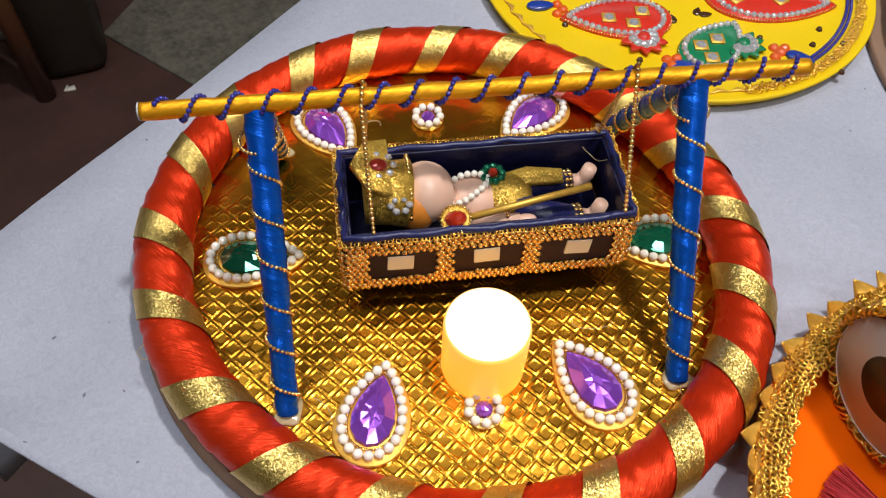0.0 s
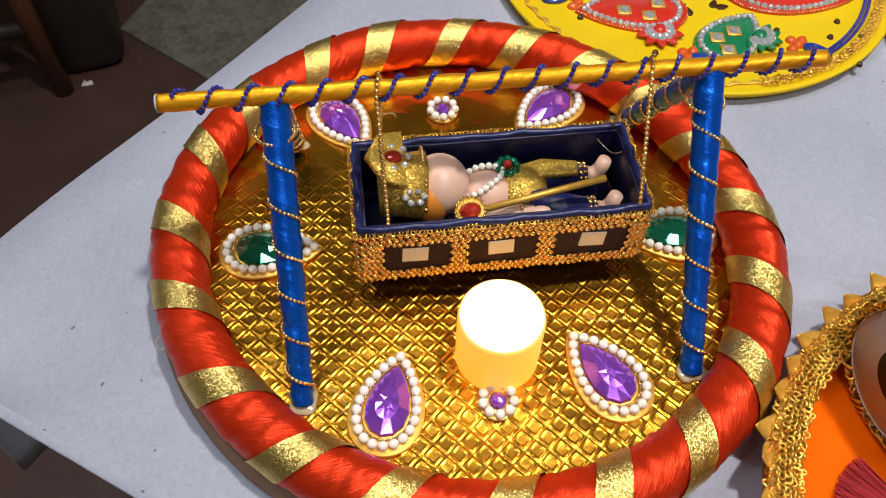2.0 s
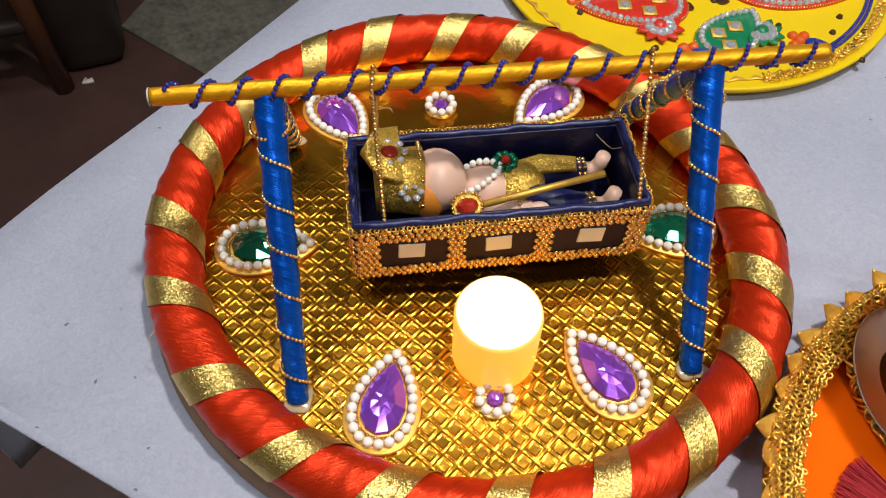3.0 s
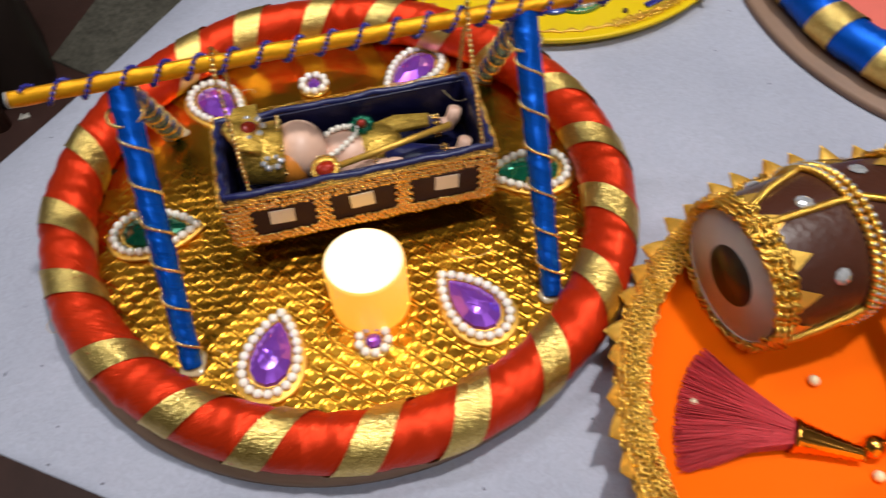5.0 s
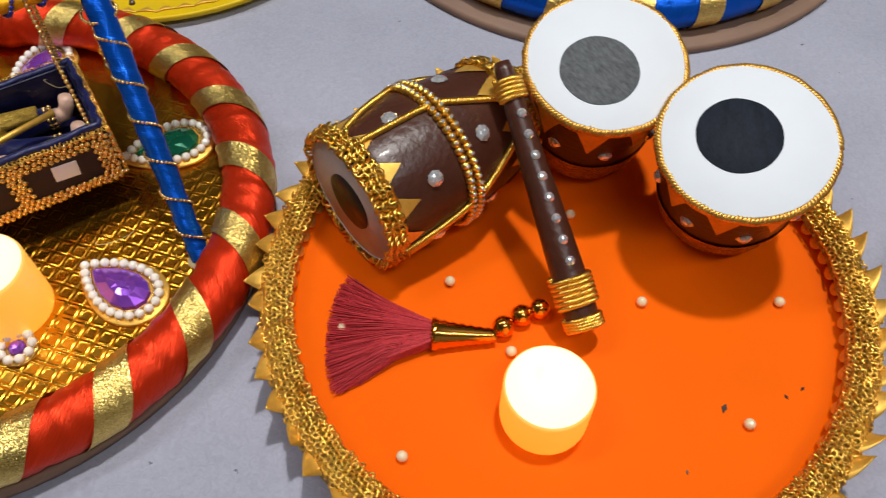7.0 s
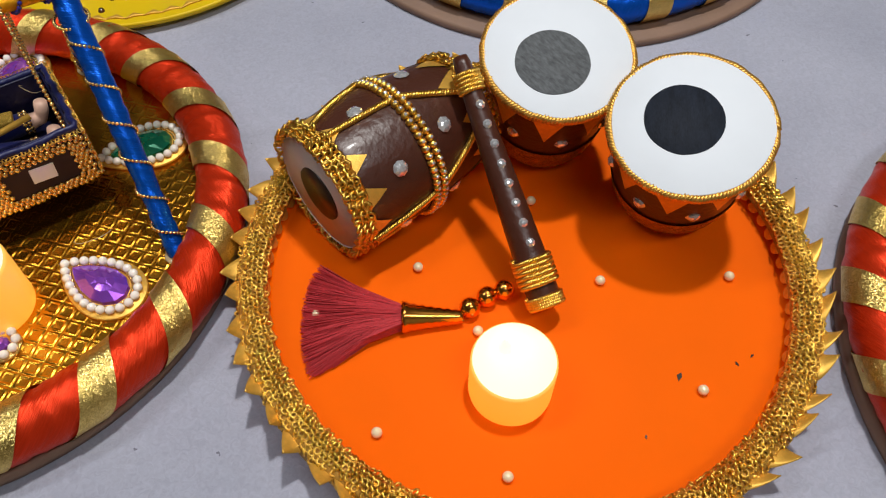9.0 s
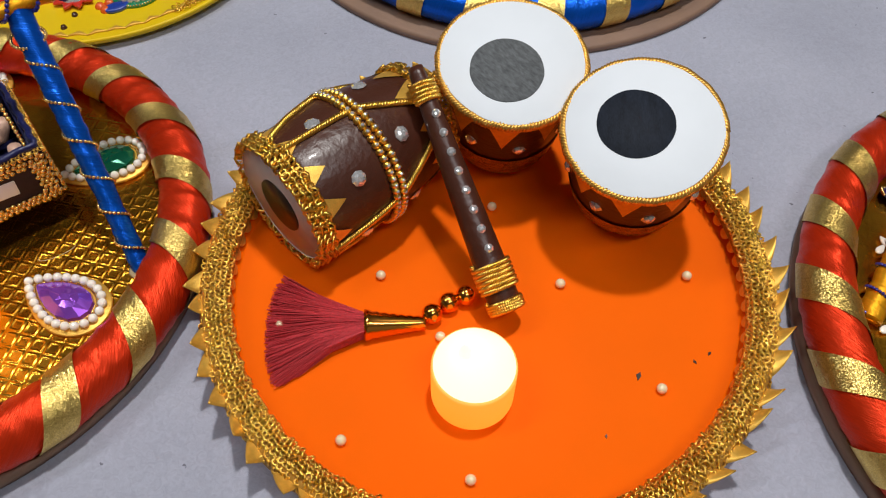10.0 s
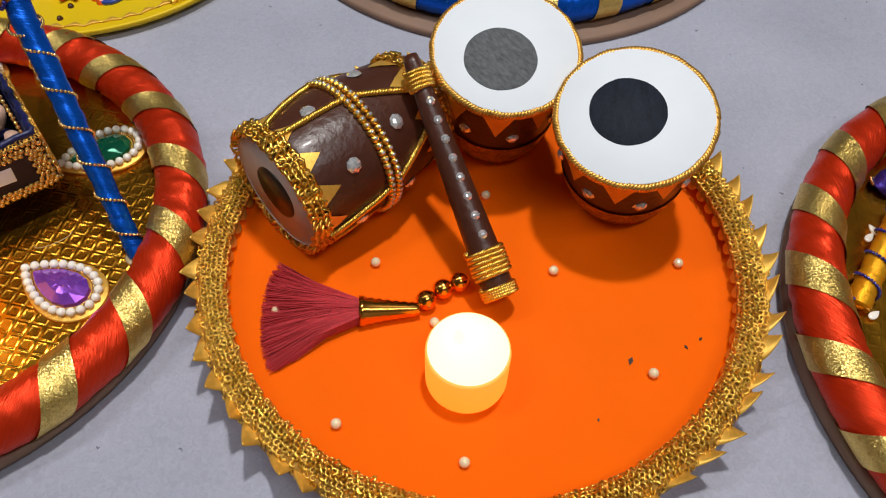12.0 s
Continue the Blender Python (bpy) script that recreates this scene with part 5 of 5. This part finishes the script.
    for k in range(64):
        a = -180 + 5.4 * k
        part("edge_leaf", leaf, None, root, m=pose((R - 0.0085) * math.cos(radians(a)), (R - 0.0085) * math.sin(radians(a)), zf + 0.0004, 0, 0, a + 90 + 8 * math.sin(k * 2.2)))


yellow_plate()


# ---- the blue plate ----
def blue_plate():
    x, y = 0.415, 0.1585
    root = thing("decorated_plate", x, y, 0, 0, "brown board plate with a blue satin ring wound in gold", "decorative plate", "round decorated plates on the table")
    part("base", lathe([(0, 0.0), (0.172, 0.0), (0.1748, 0.0008), (0.1748, 0.0042), (0.173, 0.0052), (0, 0.0052)], 128), M_MDF, root, "brown board with a bare edge")
    wrapped_ring(root, 0.1515, 0.0130, 0.0120, 0.0165, M_BLUE, [221 + 15 * k for k in range(24)], 4, 6.0)
    zf = 0.0053
    part("panel", slab([(-0.130, -0.015), (-0.118, -0.055), (-0.088, -0.090), (-0.040, -0.118), (-0.040, -0.01)], zf, zf + 0.0012), M_SALMON, root, "salmon painted panel", smooth=False)
    part("panel", slab([(-0.036, -0.01), (-0.036, -0.130), (0.04, -0.130), (0.12, -0.06), (0.12, -0.01)], zf, zf + 0.0010), M_MDF, root, smooth=False)
    part("stripe", box(0.27, 0.010, 0.002, 0.0004, (0, -0.012, zf + 0.0022)), M_PINK, root, "pink painted stripe")
    part("stripe", box(0.27, 0.012, 0.002, 0.0004, (0, 0.010, zf + 0.0012)), M_TEAL, root, "teal painted stripe")
    part("stripe", box(0.009, 0.112, 0.002, 0.0004, (-0.040, -0.066, zf + 0.0022)), M_TEAL, root)
    part("stripe", box(0.066, 0.006, 0.0018, 0.0004, (-0.082, -0.022, zf + 0.0018)), M_AMBER, root, "orange painted stripe")
    part("dot", lathe([(0, 0.0032), (0.003, 0.003), (0.0052, 0.001), (0.0054, 0)], 18), M_BLUEPAINT, root, "round blue stud", m=pose(-0.075, -0.062, zf + 0.001))
    rnd = random.Random(8)
    for cx, cy in ((-0.012, -0.085), (0.028, -0.075), (0.006, -0.115), (0.045, -0.105)):
        head = part("flower", lathe([(0, 0.008), (0.004, 0.0075), (0.006, 0.004), (0.0065, 0)], 14), M_YELCLOTH, root, "yellow cloth flower", m=pose(cx, cy, zf + 0.001))
        for k in range(7):
            a = k * 51.4 + rnd.uniform(-9, 9)
            part("petal", slab(teardrop(0.018, 0.012, 18), 0, 0.0016, 0.0008), M_YELCLOTH, head, m=pose(0.009 * math.cos(radians(a)), 0.009 * math.sin(radians(a)), 0.002, 0, -18 + rnd.uniform(-8, 8), a))
        part("leaf", slab(teardrop(0.018, 0.009, 16), 0, 0.0012, 0.0005), M_GREENPAINT, head, m=pose(-0.014, -0.004, 0.0004, 0, 0, 200))
    for k in range(9):
        part("amber_bead", lathe([(0, 0.0030), (0.0024, 0.0024), (0.0036, 0)], 12), M_AMBER, root, m=pose(-0.115 + 0.028 * k, 0.024, zf))


blue_plate()

# ---- the second red plate, with its own stand ----
P5X, P5Y = 0.5197, -0.3024
red_plate(P5X, P5Y, 0, [134.5 + 360 * k / 23 for k in range(23)], "gold foil plate with a red satin ring beside the orange plate", 0.1560)


def small_stand():
    root = thing("swing_frame", 0.42, -0.22, SURF, 0, "toy stand wrapped in yellow and purple satin with bead strings", "swing stand")
    o = Vector((0.42, -0.22, SURF))
    def bar(a, b, r, mat, beads_mat, name, label, turns):
        a, b = Vector(a) - o, Vector(b) - o
        post = wrapped_bar(name, a, b, r, mat, root, label, 0.04)
        part("bead_string", beads(winding(a, b, r * 1.13, turns, 0.0017, 0.4), 0.0009), beads_mat, post)
    bar((0.404, -0.2330, SURF + 0.002), (0.466, -0.1920, 0.030), 0.0060, M_YELLOW_SATIN, M_BLUEBEAD, "front_post", "yellow satin post wound with blue beads", 6)
    bar((0.464, -0.1800, SURF), (0.520, -0.1780, 0.055), 0.0068, M_PURPLE_SATIN, M_BEAD, "back_post", "purple satin post wound with gold beads", 6)
    for x, y, a in ((0.438, -0.2030, 20), (0.443, -0.2000, 90), (0.418, -0.1930, 60), (0.409, -0.2400, 10)):
        part("petal_flake", slab(teardrop(0.007, 0.004, 14), 0, 0.001, 0.0004), M_PEARL, root, m=pose(x - o.x, y - o.y, 0.0006, 0, 0, a))


small_stand()


# ---- loose threads ----
def loose_thread(x, y, z, r, turn, tilt, mat, sweep=300):
    """A stray curl of thread or dried glue."""
    pts = [(r * math.cos(radians(a)) * (1 + 0.25 * math.sin(radians(a * 1.7))), r * 0.7 * math.sin(radians(a)), 0.0006 * math.sin(radians(a * 2))) for a in range(0, sweep, 15)]
    ob = part("loose_thread", tube(pts, 0.00018, 5), mat)
    ob.matrix_basis = pose(x, y, z, tilt, 0, turn)
    tagged(ob, "stray thin curl of pale thread", "thread", "stray threads")


loose_thread(-0.1255, -0.0835, 0.0205, 0.0036, 70, 35, M_GLUE)
loose_thread(0.1040, -0.0745, 0.0085, 0.0062, 10, 4, M_GLUE, 330)
loose_thread(0.0640, -0.0420, 0.0095, 0.0110, 200, 8, M_GLUE, 150)
loose_thread(-0.0430, 0.0180, 0.0560, 0.0050, 30, 20, M_GLUE, 180)
loose_thread(0.0580, 0.0120, 0.0560, 0.0060, 140, 30, M_GLUE, 220)
loose_thread(-0.0560, -0.0990, 0.0085, 0.0090, 330, 3, M_GLUE, 110)
